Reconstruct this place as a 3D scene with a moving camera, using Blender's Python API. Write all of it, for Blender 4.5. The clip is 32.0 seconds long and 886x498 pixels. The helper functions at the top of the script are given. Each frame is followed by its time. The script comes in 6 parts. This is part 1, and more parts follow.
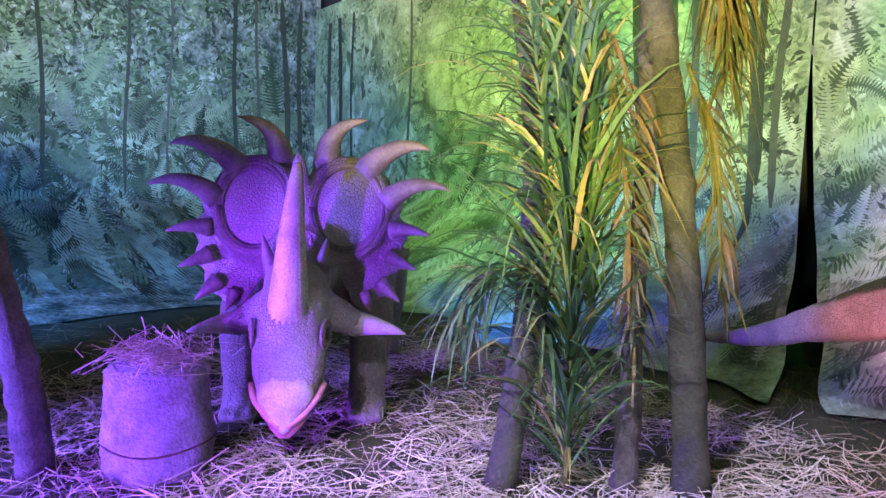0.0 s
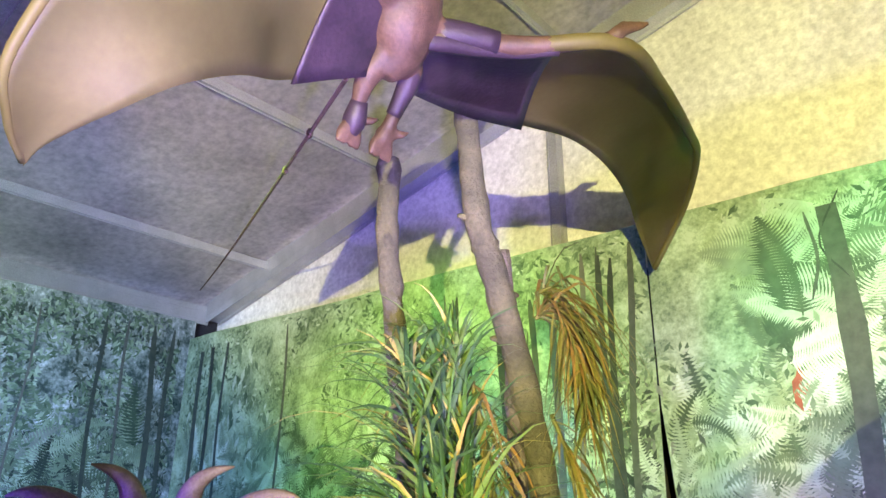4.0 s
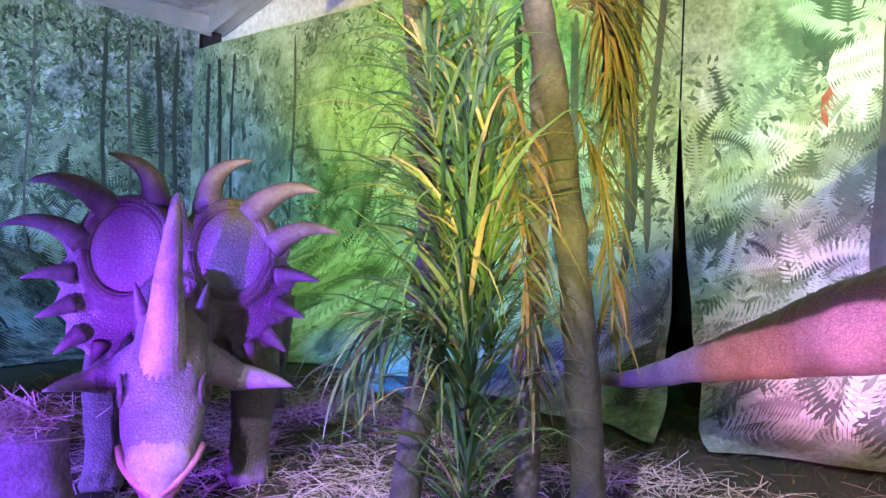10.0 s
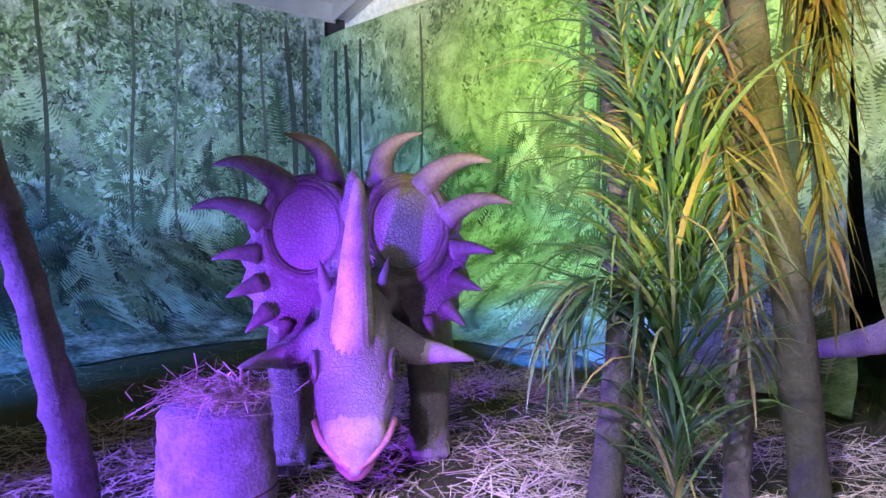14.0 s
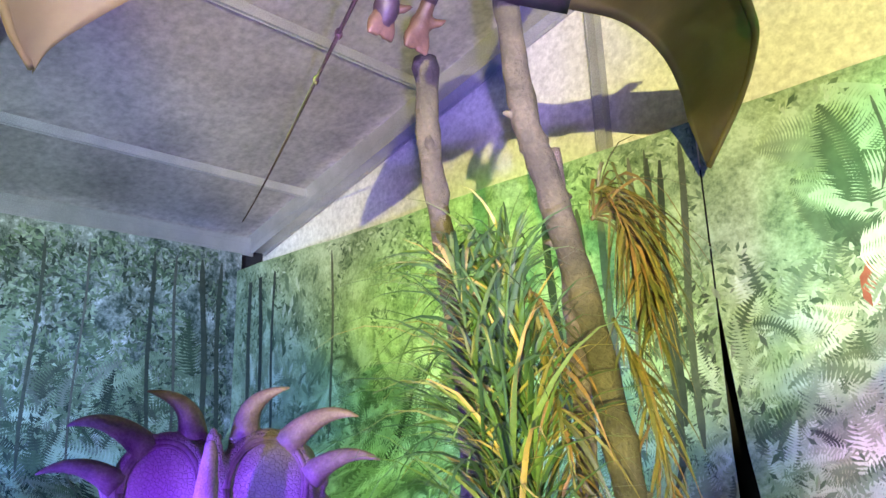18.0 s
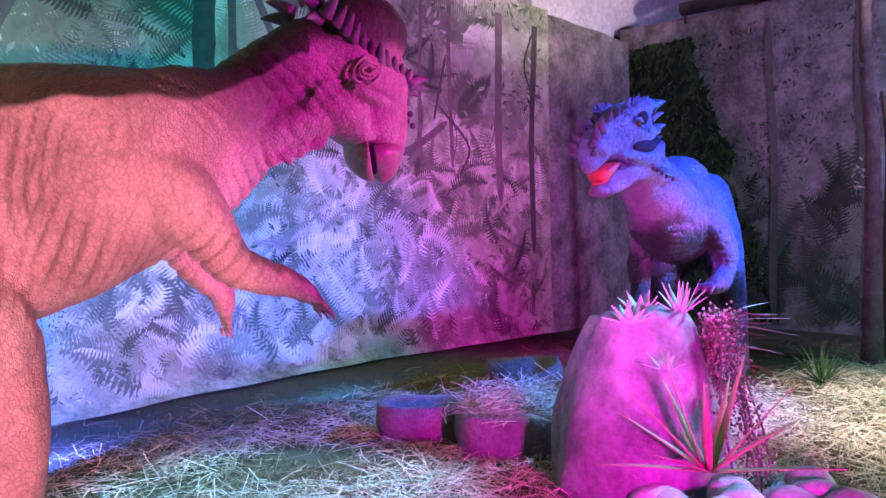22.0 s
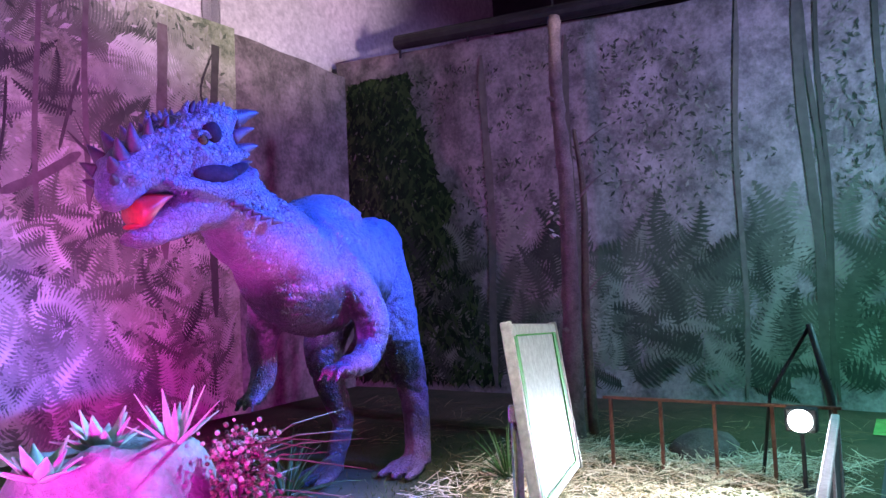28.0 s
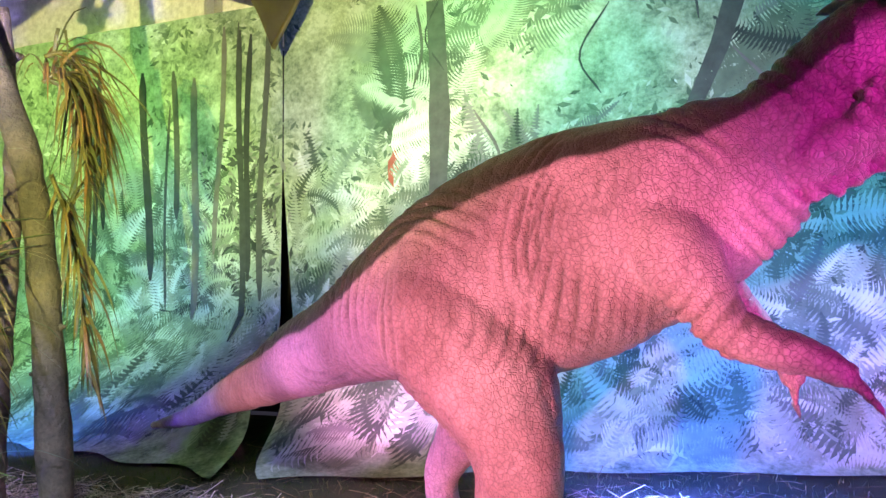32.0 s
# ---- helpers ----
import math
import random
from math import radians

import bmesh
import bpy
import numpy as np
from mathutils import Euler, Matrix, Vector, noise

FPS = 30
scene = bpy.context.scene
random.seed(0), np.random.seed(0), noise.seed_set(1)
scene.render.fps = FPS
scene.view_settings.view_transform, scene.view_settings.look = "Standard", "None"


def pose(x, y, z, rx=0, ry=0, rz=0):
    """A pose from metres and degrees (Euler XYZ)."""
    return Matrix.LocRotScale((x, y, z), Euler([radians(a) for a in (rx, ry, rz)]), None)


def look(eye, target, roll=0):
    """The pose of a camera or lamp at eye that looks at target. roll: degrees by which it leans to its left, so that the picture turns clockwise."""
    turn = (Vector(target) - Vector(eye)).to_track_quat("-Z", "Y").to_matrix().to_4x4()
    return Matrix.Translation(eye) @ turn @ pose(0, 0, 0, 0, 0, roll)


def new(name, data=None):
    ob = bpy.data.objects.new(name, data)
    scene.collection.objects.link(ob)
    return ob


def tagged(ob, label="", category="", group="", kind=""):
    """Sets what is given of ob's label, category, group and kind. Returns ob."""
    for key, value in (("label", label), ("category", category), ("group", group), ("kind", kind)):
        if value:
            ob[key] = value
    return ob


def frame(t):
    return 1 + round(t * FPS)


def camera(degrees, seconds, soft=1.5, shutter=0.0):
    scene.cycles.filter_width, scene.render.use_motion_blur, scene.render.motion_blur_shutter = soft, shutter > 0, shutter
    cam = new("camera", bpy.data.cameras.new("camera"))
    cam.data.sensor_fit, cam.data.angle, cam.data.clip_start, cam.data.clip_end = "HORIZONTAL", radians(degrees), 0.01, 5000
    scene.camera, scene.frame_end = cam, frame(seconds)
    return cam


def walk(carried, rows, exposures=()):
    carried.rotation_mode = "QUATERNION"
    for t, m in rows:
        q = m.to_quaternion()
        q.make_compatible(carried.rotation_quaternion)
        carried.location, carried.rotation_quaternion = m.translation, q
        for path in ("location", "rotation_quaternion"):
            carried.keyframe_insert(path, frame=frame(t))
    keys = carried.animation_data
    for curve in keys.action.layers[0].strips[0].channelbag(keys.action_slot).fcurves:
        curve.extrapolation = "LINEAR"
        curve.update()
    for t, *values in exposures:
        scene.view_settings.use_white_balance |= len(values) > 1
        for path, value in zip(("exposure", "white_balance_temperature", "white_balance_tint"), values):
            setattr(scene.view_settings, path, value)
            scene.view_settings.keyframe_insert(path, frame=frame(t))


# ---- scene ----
cam = camera(62.7, 32.0)
PATH = [
    (0, (0.809, -0.939, 1.543), (-0.708, 0.353, 1.373), 1.30),
    (0.3, (0.786, -0.905, 1.533), (-0.744, 0.376, 1.399), 2.27),
    (0.5, (0.774, -0.885, 1.531), (-0.761, 0.392, 1.433), 2.67),
    (1, (0.763, -0.850, 1.546), (-0.769, 0.434, 1.590), 2.65),
    (1.5, (0.772, -0.856, 1.560), (-0.714, 0.468, 1.748), 2.89),
    (2, (0.791, -0.883, 1.568), (-0.613, 0.507, 1.877), 3.14),
    (2.5, (0.821, -0.919, 1.578), (-0.488, 0.531, 2.007), 2.83),
    (3, (0.826, -0.953, 1.600), (-0.401, 0.528, 2.151), 1.84),
    (3.5, (0.834, -0.977, 1.631), (-0.351, 0.488, 2.302), 0.77),
    (5.5, (0.900, -1.072, 1.778), (-0.388, 0.301, 2.451), 0.76),
    (6, (0.889, -1.033, 1.733), (-0.435, 0.397, 2.184), -0.25),
    (6.5, (0.875, -0.985, 1.644), (-0.437, 0.500, 1.919), -0.18),
    (7, (0.872, -0.953, 1.607), (-0.409, 0.574, 1.770), -0.34),
    (7.5, (0.868, -0.952, 1.594), (-0.394, 0.597, 1.687), 0.03),
    (8, (0.866, -0.967, 1.586), (-0.400, 0.581, 1.627), 0.57),
    (8.5, (0.856, -0.986, 1.578), (-0.426, 0.549, 1.592), 1.15),
    (9, (0.814, -0.967, 1.568), (-0.481, 0.558, 1.555), 1.43),
    (9.5, (0.751, -0.932, 1.541), (-0.548, 0.588, 1.512), 1.73),
    (10, (0.668, -0.891, 1.527), (-0.627, 0.633, 1.492), 1.52),
    (10.5, (0.541, -0.853, 1.500), (-0.816, 0.616, 1.522), 0.60),
    (11, (0.351, -0.915, 1.454), (-1.019, 0.540, 1.516), -0.16),
    (11.5, (0.223, -1.000, 1.448), (-1.158, 0.446, 1.524), -0.79),
    (12, (0.216, -1.032, 1.455), (-1.188, 0.390, 1.516), -1.22),
    (12.5, (0.229, -1.045, 1.459), (-1.217, 0.337, 1.473), -1.37),
    (13, (0.235, -1.074, 1.453), (-1.249, 0.266, 1.420), -1.35),
    (13.2, (0.245, -1.085, 1.453), (-1.257, 0.234, 1.401), -1.31),
    (13.5, (0.267, -1.086, 1.456), (-1.252, 0.212, 1.379), -1.21),
    (15.5, (0.417, -0.833, 1.506), (-0.972, 0.603, 1.408), 0.35),
    (15.9, (0.485, -0.803, 1.563), (-0.853, 0.684, 1.522), -0.05),
    (16, (0.502, -0.803, 1.578), (-0.826, 0.693, 1.560), -0.24),
    (16.5, (0.587, -0.844, 1.650), (-0.714, 0.668, 1.782), -1.42),
    (17, (0.640, -0.879, 1.710), (-0.653, 0.615, 2.024), -2.86),
    (17.5, (0.660, -0.871, 1.705), (-0.640, 0.562, 2.210), -3.17),
    (18, (0.661, -0.856, 1.653), (-0.670, 0.554, 2.145), -2.15),
    (18.5, (0.670, -0.841, 1.574), (-0.553, 0.711, 1.883), -1.29),
    (18.7, (0.667, -0.824, 1.547), (-0.447, 0.815, 1.811), -0.90),
    (19, (0.651, -0.782, 1.509), (-0.204, 1.016, 1.701), -0.49),
    (19.3, (0.616, -0.724, 1.475), (0.079, 1.198, 1.603), -0.77),
    (19.5, (0.604, -0.686, 1.454), (0.286, 1.286, 1.550), -0.84),
    (19.7, (0.617, -0.654, 1.439), (0.504, 1.341, 1.514), -0.26),
    (20, (0.658, -0.631, 1.420), (0.840, 1.360, 1.459), 0.71),
    (20.5, (0.721, -0.689, 1.404), (1.355, 1.208, 1.410), 0.28),
    (21, (0.774, -0.751, 1.399), (1.768, 0.985, 1.383), -0.10),
    (21.5, (0.826, -0.745, 1.428), (2.050, 0.836, 1.405), -0.85),
    (22, (0.943, -0.760, 1.443), (2.259, 0.746, 1.422), -1.27),
    (22.5, (1.106, -0.775, 1.460), (2.470, 0.688, 1.451), -1.17),
    (23, (1.253, -0.785, 1.455), (2.698, 0.597, 1.452), -1.26),
    (23.5, (1.430, -0.797, 1.423), (2.990, 0.455, 1.409), -1.28),
    (24, (1.547, -0.768, 1.408), (3.218, 0.330, 1.373), -1.61),
    (24.5, (1.622, -0.690, 1.415), (3.388, 0.248, 1.365), -1.92),
    (25, (1.732, -0.661, 1.427), (3.561, 0.146, 1.369), -2.27),
    (25.4, (1.856, -0.696, 1.433), (3.717, 0.035, 1.384), -2.85),
    (25.5, (1.898, -0.704, 1.434), (3.760, 0.024, 1.377), -2.86),
    (27.5, (2.941, -0.680, 1.484), (4.751, 0.168, 1.552), -2.34),
    (28, (3.132, -0.630, 1.490), (4.814, 0.448, 1.594), -2.42),
    (28.2, (3.172, -0.617, 1.493), (4.791, 0.552, 1.605), -2.59),
    (28.5, (3.190, -0.606, 1.497), (4.697, 0.704, 1.616), -2.96),
    (28.7, (3.183, -0.604, 1.500), (4.596, 0.806, 1.624), -3.17),
    (29, (3.143, -0.606, 1.506), (4.395, 0.948, 1.643), -3.48),
    (29.5, (3.030, -0.614, 1.531), (3.943, 1.158, 1.695), -4.15),
    (30, (2.874, -0.557, 1.596), (3.326, 1.379, 1.817), -4.14),
    (30.2, (2.824, -0.518, 1.614), (3.108, 1.447, 1.854), -3.81),
    (30.5, (2.762, -0.457, 1.628), (2.842, 1.525, 1.883), -3.03),
    (30.7, (2.734, -0.438, 1.621), (2.720, 1.546, 1.875), -2.51),
    (31, (2.685, -0.439, 1.598), (2.541, 1.542, 1.833), -1.86),
    (31.5, (2.530, -0.492, 1.558), (2.043, 1.440, 1.741), -1.26),
    (32, (2.310, -0.586, 1.519), (1.586, 1.275, 1.628), -0.76),
]
walk(cam, [(t, look(eye, target, roll)) for t, eye, target, roll in PATH])

from mathutils.bvhtree import BVHTree

# ---- light: coloured stage lamps, none of them seen, some added behind the figures ----
world = bpy.data.worlds.new("tent_dusk")
scene.world = world
world.use_nodes = True
world.node_tree.nodes["Background"].inputs[0].default_value = (0.55, 0.5, 0.75, 1)
world.node_tree.nodes["Background"].inputs[1].default_value = 0.045
scene.view_settings.exposure = 0.0


def stage_spot(name, eye, target, colour, watts, degrees, blend=0.6, radius=0.12):
    lamp = bpy.data.lights.new(name, "SPOT")
    lamp.color, lamp.energy, lamp.spot_size, lamp.spot_blend = colour, watts, radians(degrees), blend
    lamp.shadow_soft_size = radius
    ob = new(name, lamp)
    ob.matrix_world = look(eye, target)
    return ob


# violet over the horned dinosaur and its bale
stage_spot("spot_violet", (-1.1, -2.5, 0.5), (-3.0, 1.3, 0.45), (0.20, 0.03, 1.0), 3000, 42, 0.9, 0.04)
stage_spot("spot_violet_low", (-3.8, -2.6, 0.8), (-2.5, 1.8, 0.2), (0.16, 0.08, 1.0), 3300, 66, 0.8)
# unseen palm fill added; cold white high on the side wall, blue below
stage_spot("fill_palm", (0.7, -2.6, 0.9), (-1.5, 2.0, 0.8), (0.5, 0.75, 0.70), 450, 30, 0.8)
stage_spot("spot_cold", (-4.6, -3.2, 3.4), (-11.7, 4.0, 4.9), (0.66, 0.82, 1.0), 4400, 54, 0.9)
stage_spot("spot_cold_blue", (-5.0, -2.4, 0.8), (-11.7, 4.6, 1.4), (0.05, 0.22, 1.0), 5000, 54, 0.9)
# yellow past the flying reptile up to the gable, green below it
stage_spot("spot_yellow", (4.15, -6.0, 0.80), (-3.7, 6.0, 6.7), (1.0, 0.89, 0.33), 14000, 43, 0.35, 0.03)
stage_spot("spot_green", (-0.2, 2.9, 5.5), (0.2, 6.5, 2.7), (0.08, 1.0, 0.40), 900, 70, 0.8)
stage_spot("spot_green_corner", (-2.0, -1.2, 5.0), (-5.6, 6.5, 2.4), (0.50, 1.0, 0.12), 4800, 46, 0.9)
stage_spot("spot_blue_corner", (-4.4, 3.9, 0.3), (-4.8, 6.4, 0.8), (0.03, 0.14, 1.0), 420, 130, 0.4)
stage_spot("spot_roof", (1.6, -1.6, 0.5), (-6.5, 4.6, 7.4), (0.42, 0.30, 1.0), 7500, 44, 0.8, 0.05)
# teal and blue along the long mural, a lilac patch low down
stage_spot("spot_teal", (1.0, -3.0, 5.6), (2.7, 6.5, 4.0), (0.03, 0.80, 0.78), 3900, 38, 0.8)
stage_spot("spot_blue", (2.0, 4.3, 0.3), (1.8, 6.4, 0.9), (0.06, 0.10, 1.0), 950, 140, 0.3)
stage_spot("spot_blue_far", (4.6, 4.7, 0.3), (4.8, 6.5, 0.9), (0.06, 0.22, 1.0), 180, 140, 0.3)
stage_spot("spot_lilac", (-0.4, 4.9, 1.3), (-0.8, 6.4, 0.3), (1.0, 0.32, 1.0), 170, 120, 0.7, 0.04)
stage_spot("spot_straw_lilac", (0.2, -2.8, 4.8), (-0.8, 1.2, 0.0), (0.56, 0.50, 1.0), 4600, 43, 0.7)
# coral over the dome-headed dinosaur, magenta to its head and the boulder
stage_spot("spot_coral", (0.4, -3.0, 0.7), (0.9, 2.7, 1.15), (1.0, 0.31, 0.48), 3200, 38, 0.35)
stage_spot("spot_magenta_head", (4.9, -2.2, 1.2), (3.05, 2.3, 1.9), (1.0, 0.02, 0.85), 1800, 25, 0.8)
stage_spot("spot_lavender", (4.0, -2.5, 5.2), (6.8, 6.5, 3.5), (0.75, 0.26, 1.0), 4800, 35, 0.8)
stage_spot("spot_magenta", (2.6, -1.0, 0.6), (4.8, 2.9, 0.3), (1.0, 0.0, 0.85), 1250, 62, 0.8)
stage_spot("spot_magenta_wall", (7.2, 4.4, 0.2), (8.2, 6.5, 1.2), (1.0, 0.0, 0.85), 270, 110, 0.8)
# added overhead fill, no lamp known, brightens the carpet by the mural
stage_spot("fill_ground", (6.2, 5.2, 5.4), (5.4, 4.5, 0.0), (0.9, 1.0, 0.45), 420, 60, 0.9)
# blue from the side on the far dinosaur, warm on the straw, green far off
stage_spot("spot_dino_blue", (8.4, -2.0, 4.4), (6.6, 2.4, 1.7), (0.03, 0.12, 1.0), 12500, 40, 0.7)
stage_spot("spot_straw", (6.2, -1.0, 4.8), (7.3, 1.0, 0.0), (1.0, 0.80, 0.96), 3000, 40, 0.9)
stage_spot("spot_straw_cold", (2.6, 4.4, 5.4), (2.7, 2.9, 0.0), (0.20, 0.50, 1.0), 5000, 28, 0.6)
stage_spot("spot_far_wall", (1.6, 0.35, 0.95), (12.0, 4.8, 2.8), (0.75, 0.14, 0.85), 1300, 44, 0.9, 0.04)
stage_spot("spot_far_green", (6.4, -4.0, 2.9), (12.0, -1.8, 1.3), (0.12, 0.60, 0.62), 2700, 70, 0.9)
stage_spot("spot_way", (9.4, -3.2, 5.2), (9.0, -1.6, 0.0), (0.25, 0.75, 0.9), 2800, 80, 0.9)
stage_spot("spot_chest", (5.3, 0.8, 0.3), (6.5, 2.6, 1.5), (1.0, 0.0, 0.85), 300, 40, 0.8)
stage_spot("spot_board", (3.2, -1.6, 2.9), (4.85, 0.15, 1.15), (1.0, 0.95, 0.9), 250, 18, 0.8)
stage_spot("spot_far_fill", (8.8, -3.6, 4.6), (12.0, 2.8, 2.6), (0.36, 0.34, 0.90), 3300, 58, 0.9)
stage_spot("spot_boulder_blue", (8.6, 0.4, 4.4), (4.9, 1.5, 0.95), (0.16, 0.42, 1.0), 5500, 22, 0.8)
stage_spot("floodlight", (8.52, 0.06, 0.49), (5.0, 1.0, 0.2), (0.72, 0.86, 1.0), 420, 140, 0.5, 0.06)
stage_spot("spot_gable_lilac", (6.0, -3.0, 2.0), (10.0, 7.0, 7.5), (0.95, 0.68, 0.9), 6500, 38, 0.7)


# ---- materials ----
def ramp_between(nt, factor, stops):
    r = nt.nodes.new("ShaderNodeValToRGB")
    e = r.color_ramp.elements
    while len(e) < len(stops):
        e.new(0.5)
    for k, (p, c) in enumerate(stops):
        e[k].position, e[k].color = p, (*c, 1)
    nt.links.new(factor, r.inputs[0])
    return r.outputs[0]


def noise_at(nt, co, scale, detail=4.0, rough=0.6):
    n = nt.nodes.new("ShaderNodeTexNoise")
    n.inputs["Scale"].default_value, n.inputs["Detail"].default_value, n.inputs["Roughness"].default_value = scale, detail, rough
    nt.links.new(co, n.inputs["Vector"])
    return n.outputs["Fac"]


def mixed(nt, fac, a, b, mode="MIX"):
    m = nt.nodes.new("ShaderNodeMix")
    m.data_type, m.blend_type = "RGBA", mode
    for slot, v in ((0, fac), (6, a), (7, b)):
        if isinstance(v, (int, float)):
            m.inputs[slot].default_value = v
        elif isinstance(v, tuple):
            m.inputs[slot].default_value = (*v, 1)
        else:
            nt.links.new(v, m.inputs[slot])
    return m.outputs[2]


def base_material(name, rough=0.7, metal=0.0, spec=0.3):
    m = bpy.data.materials.new(name)
    m.use_nodes = True
    nt = m.node_tree
    b = nt.nodes["Principled BSDF"]
    b.inputs["Roughness"].default_value, b.inputs["Metallic"].default_value = rough, metal
    b.inputs["Specular IOR Level"].default_value = spec
    co = nt.nodes.new("ShaderNodeTexCoord").outputs["Object"]
    return m, nt, b, co


def bumped(nt, b, height, strength, distance=0.01):
    n = nt.nodes.new("ShaderNodeBump")
    n.inputs["Strength"].default_value, n.inputs["Distance"].default_value = strength, distance
    nt.links.new(height, n.inputs["Height"])
    nt.links.new(n.outputs[0], b.inputs["Normal"])


def surface(name, dark, light, scale=3.0, fine=40.0, rough=0.75, metal=0.0, bump=0.3, spec=0.3, distance=0.01):
    """A surface with stains at one scale and grain at another."""
    m, nt, b, co = base_material(name, rough, metal, spec)
    big, small = noise_at(nt, co, scale), noise_at(nt, co, fine, 6)
    c = ramp_between(nt, big, [(0.3, dark), (0.7, light)])
    g = ramp_between(nt, small, [(0.3, (0.6, 0.6, 0.6)), (0.7, (1.15, 1.15, 1.15))])
    nt.links.new(mixed(nt, 0.8, c, g, "MULTIPLY"), b.inputs["Base Color"])
    bumped(nt, b, small, bump, distance)
    return m


def island_material(name, stops, rough=0.8, spec=0.2, grain=30.0):
    """Colour picked piece by piece, with a little grain."""
    m, nt, b, co = base_material(name, rough, 0, spec)
    geo = nt.nodes.new("ShaderNodeNewGeometry")
    c = ramp_between(nt, geo.outputs["Random Per Island"], stops)
    g = ramp_between(nt, noise_at(nt, co, grain), [(0.3, (0.65, 0.65, 0.65)), (0.7, (1.15, 1.15, 1.15))])
    nt.links.new(mixed(nt, 0.8, c, g, "MULTIPLY"), b.inputs["Base Color"])
    return m


def print_material(name, stops, scale=2.2, fine=22.0):
    """The blurred forest ground of a printed cloth banner."""
    m, nt, b, co = base_material(name, 0.85, 0, 0.15)
    a = noise_at(nt, co, scale, 6, 0.65)
    f = noise_at(nt, co, fine, 5, 0.7)
    mix = nt.nodes.new("ShaderNodeMath")
    mix.operation = "MULTIPLY_ADD"
    nt.links.new(f, mix.inputs[0])
    mix.inputs[1].default_value = 0.55
    nt.links.new(a, mix.inputs[2])
    nt.links.new(ramp_between(nt, mix.outputs[0], stops), b.inputs["Base Color"])
    w = nt.nodes.new("ShaderNodeTexNoise")
    w.inputs["Scale"].default_value = 700
    nt.links.new(co, w.inputs["Vector"])
    bumped(nt, b, w.outputs["Fac"], 0.1, 0.002)
    return m


M_MEMBRANE = surface("tent_membrane", (0.62, 0.62, 0.60), (0.78, 0.78, 0.75), 0.8, 14, 0.55, 0, 0.12)
M_ROOF = surface("roof_membrane", (0.40, 0.39, 0.38), (0.62, 0.60, 0.58), 0.9, 9, 0.6, 0, 0.25, distance=0.02)
M_ALU = surface("aluminium_frame", (0.42, 0.43, 0.43), (0.56, 0.57, 0.57), 2, 60, 0.45, 0.6, 0.08)
M_DARKWALL = surface("dark_cloth", (0.015, 0.015, 0.018), (0.035, 0.033, 0.035), 2, 60, 0.9, 0, 0.2)
M_TURF = surface("worn_green_carpet", (0.035, 0.05, 0.018), (0.10, 0.09, 0.045), 1.6, 120, 0.95, 0, 0.8)
M_FLOOR = surface("dark_floor", (0.035, 0.04, 0.042), (0.07, 0.075, 0.078), 1.2, 50, 0.6, 0, 0.2)
M_PRINT = print_material("jungle_print", [(0.42, (0.028, 0.05, 0.022)), (0.62, (0.105, 0.155, 0.075)), (0.78, (0.24, 0.32, 0.175)), (0.95, (0.40, 0.50, 0.31))])
M_PRINT_SIDE = print_material("side_jungle_print", [(0.48, (0.012, 0.02, 0.014)), (0.68, (0.07, 0.10, 0.07)), (0.86, (0.32, 0.36, 0.29)), (1.02, (0.72, 0.74, 0.68))], 2.6, 16)
M_PRINT_DARK = print_material("dark_forest_print", [(0.42, (0.035, 0.038, 0.032)), (0.68, (0.12, 0.12, 0.10)), (0.98, (0.30, 0.285, 0.25))], 2.6, 18)
M_FERN = island_material("printed_fern", [(0.0, (0.06, 0.095, 0.05)), (0.3, (0.145, 0.20, 0.11)), (0.65, (0.28, 0.37, 0.22)), (1.0, (0.50, 0.60, 0.42))], 0.85, 0.15, 5)
M_FERN_DARK = island_material("printed_dark_fern", [(0.0, (0.03, 0.045, 0.028)), (0.6, (0.085, 0.11, 0.07)), (1.0, (0.22, 0.25, 0.18))], 0.85, 0.15, 5)
M_LEAF_PRINT = island_material("printed_leaf", [(0.0, (0.06, 0.10, 0.05)), (0.4, (0.13, 0.19, 0.10)), (0.75, (0.25, 0.33, 0.19)), (1.0, (0.44, 0.52, 0.36))], 0.85, 0.15, 6)
M_CONIFER_PRINT = island_material("printed_conifer", [(0.0, (0.008, 0.02, 0.008)), (0.6, (0.02, 0.05, 0.015)), (1.0, (0.06, 0.11, 0.03))], 0.85, 0.15, 6)
M_TRUNK_PRINT = island_material("printed_trunk", [(0.0, (0.035, 0.045, 0.032)), (0.6, (0.075, 0.09, 0.06)), (1.0, (0.14, 0.14, 0.105))], 0.85, 0.15, 8)


# ---- mesh helpers ----
def mesh_of(name, verts, faces, materials, smooth=False, slots=None):
    me = bpy.data.meshes.new(name)
    me.from_pydata([tuple(v) for v in verts], [], faces)
    for m in materials if isinstance(materials, (list, tuple)) else [materials]:
        me.materials.append(m)
    if slots is not None:
        me.polygons.foreach_set("material_index", slots)
    if smooth:
        me.polygons.foreach_set("use_smooth", [True] * len(me.polygons))
    me.update()
    return me


def part(name, bm, material, parent=None, label="", smooth=False):
    """Links a bmesh as one mesh object under a thing or a part."""
    me = bpy.data.meshes.new(name)
    bm.to_mesh(me)
    bm.free()
    for m in material if isinstance(material, (list, tuple)) else [material]:
        me.materials.append(m)
    if smooth:
        me.polygons.foreach_set("use_smooth", [True] * len(me.polygons))
    ob = new(name, me)
    if parent is not None:
        ob.parent = parent
    return tagged(ob, label)


def thing(name, at, label, category, group="", kind="", turn=0):
    ob = new(name)
    ob.matrix_world = pose(*at, 0, 0, turn)
    return tagged(ob, label, category, group, kind)


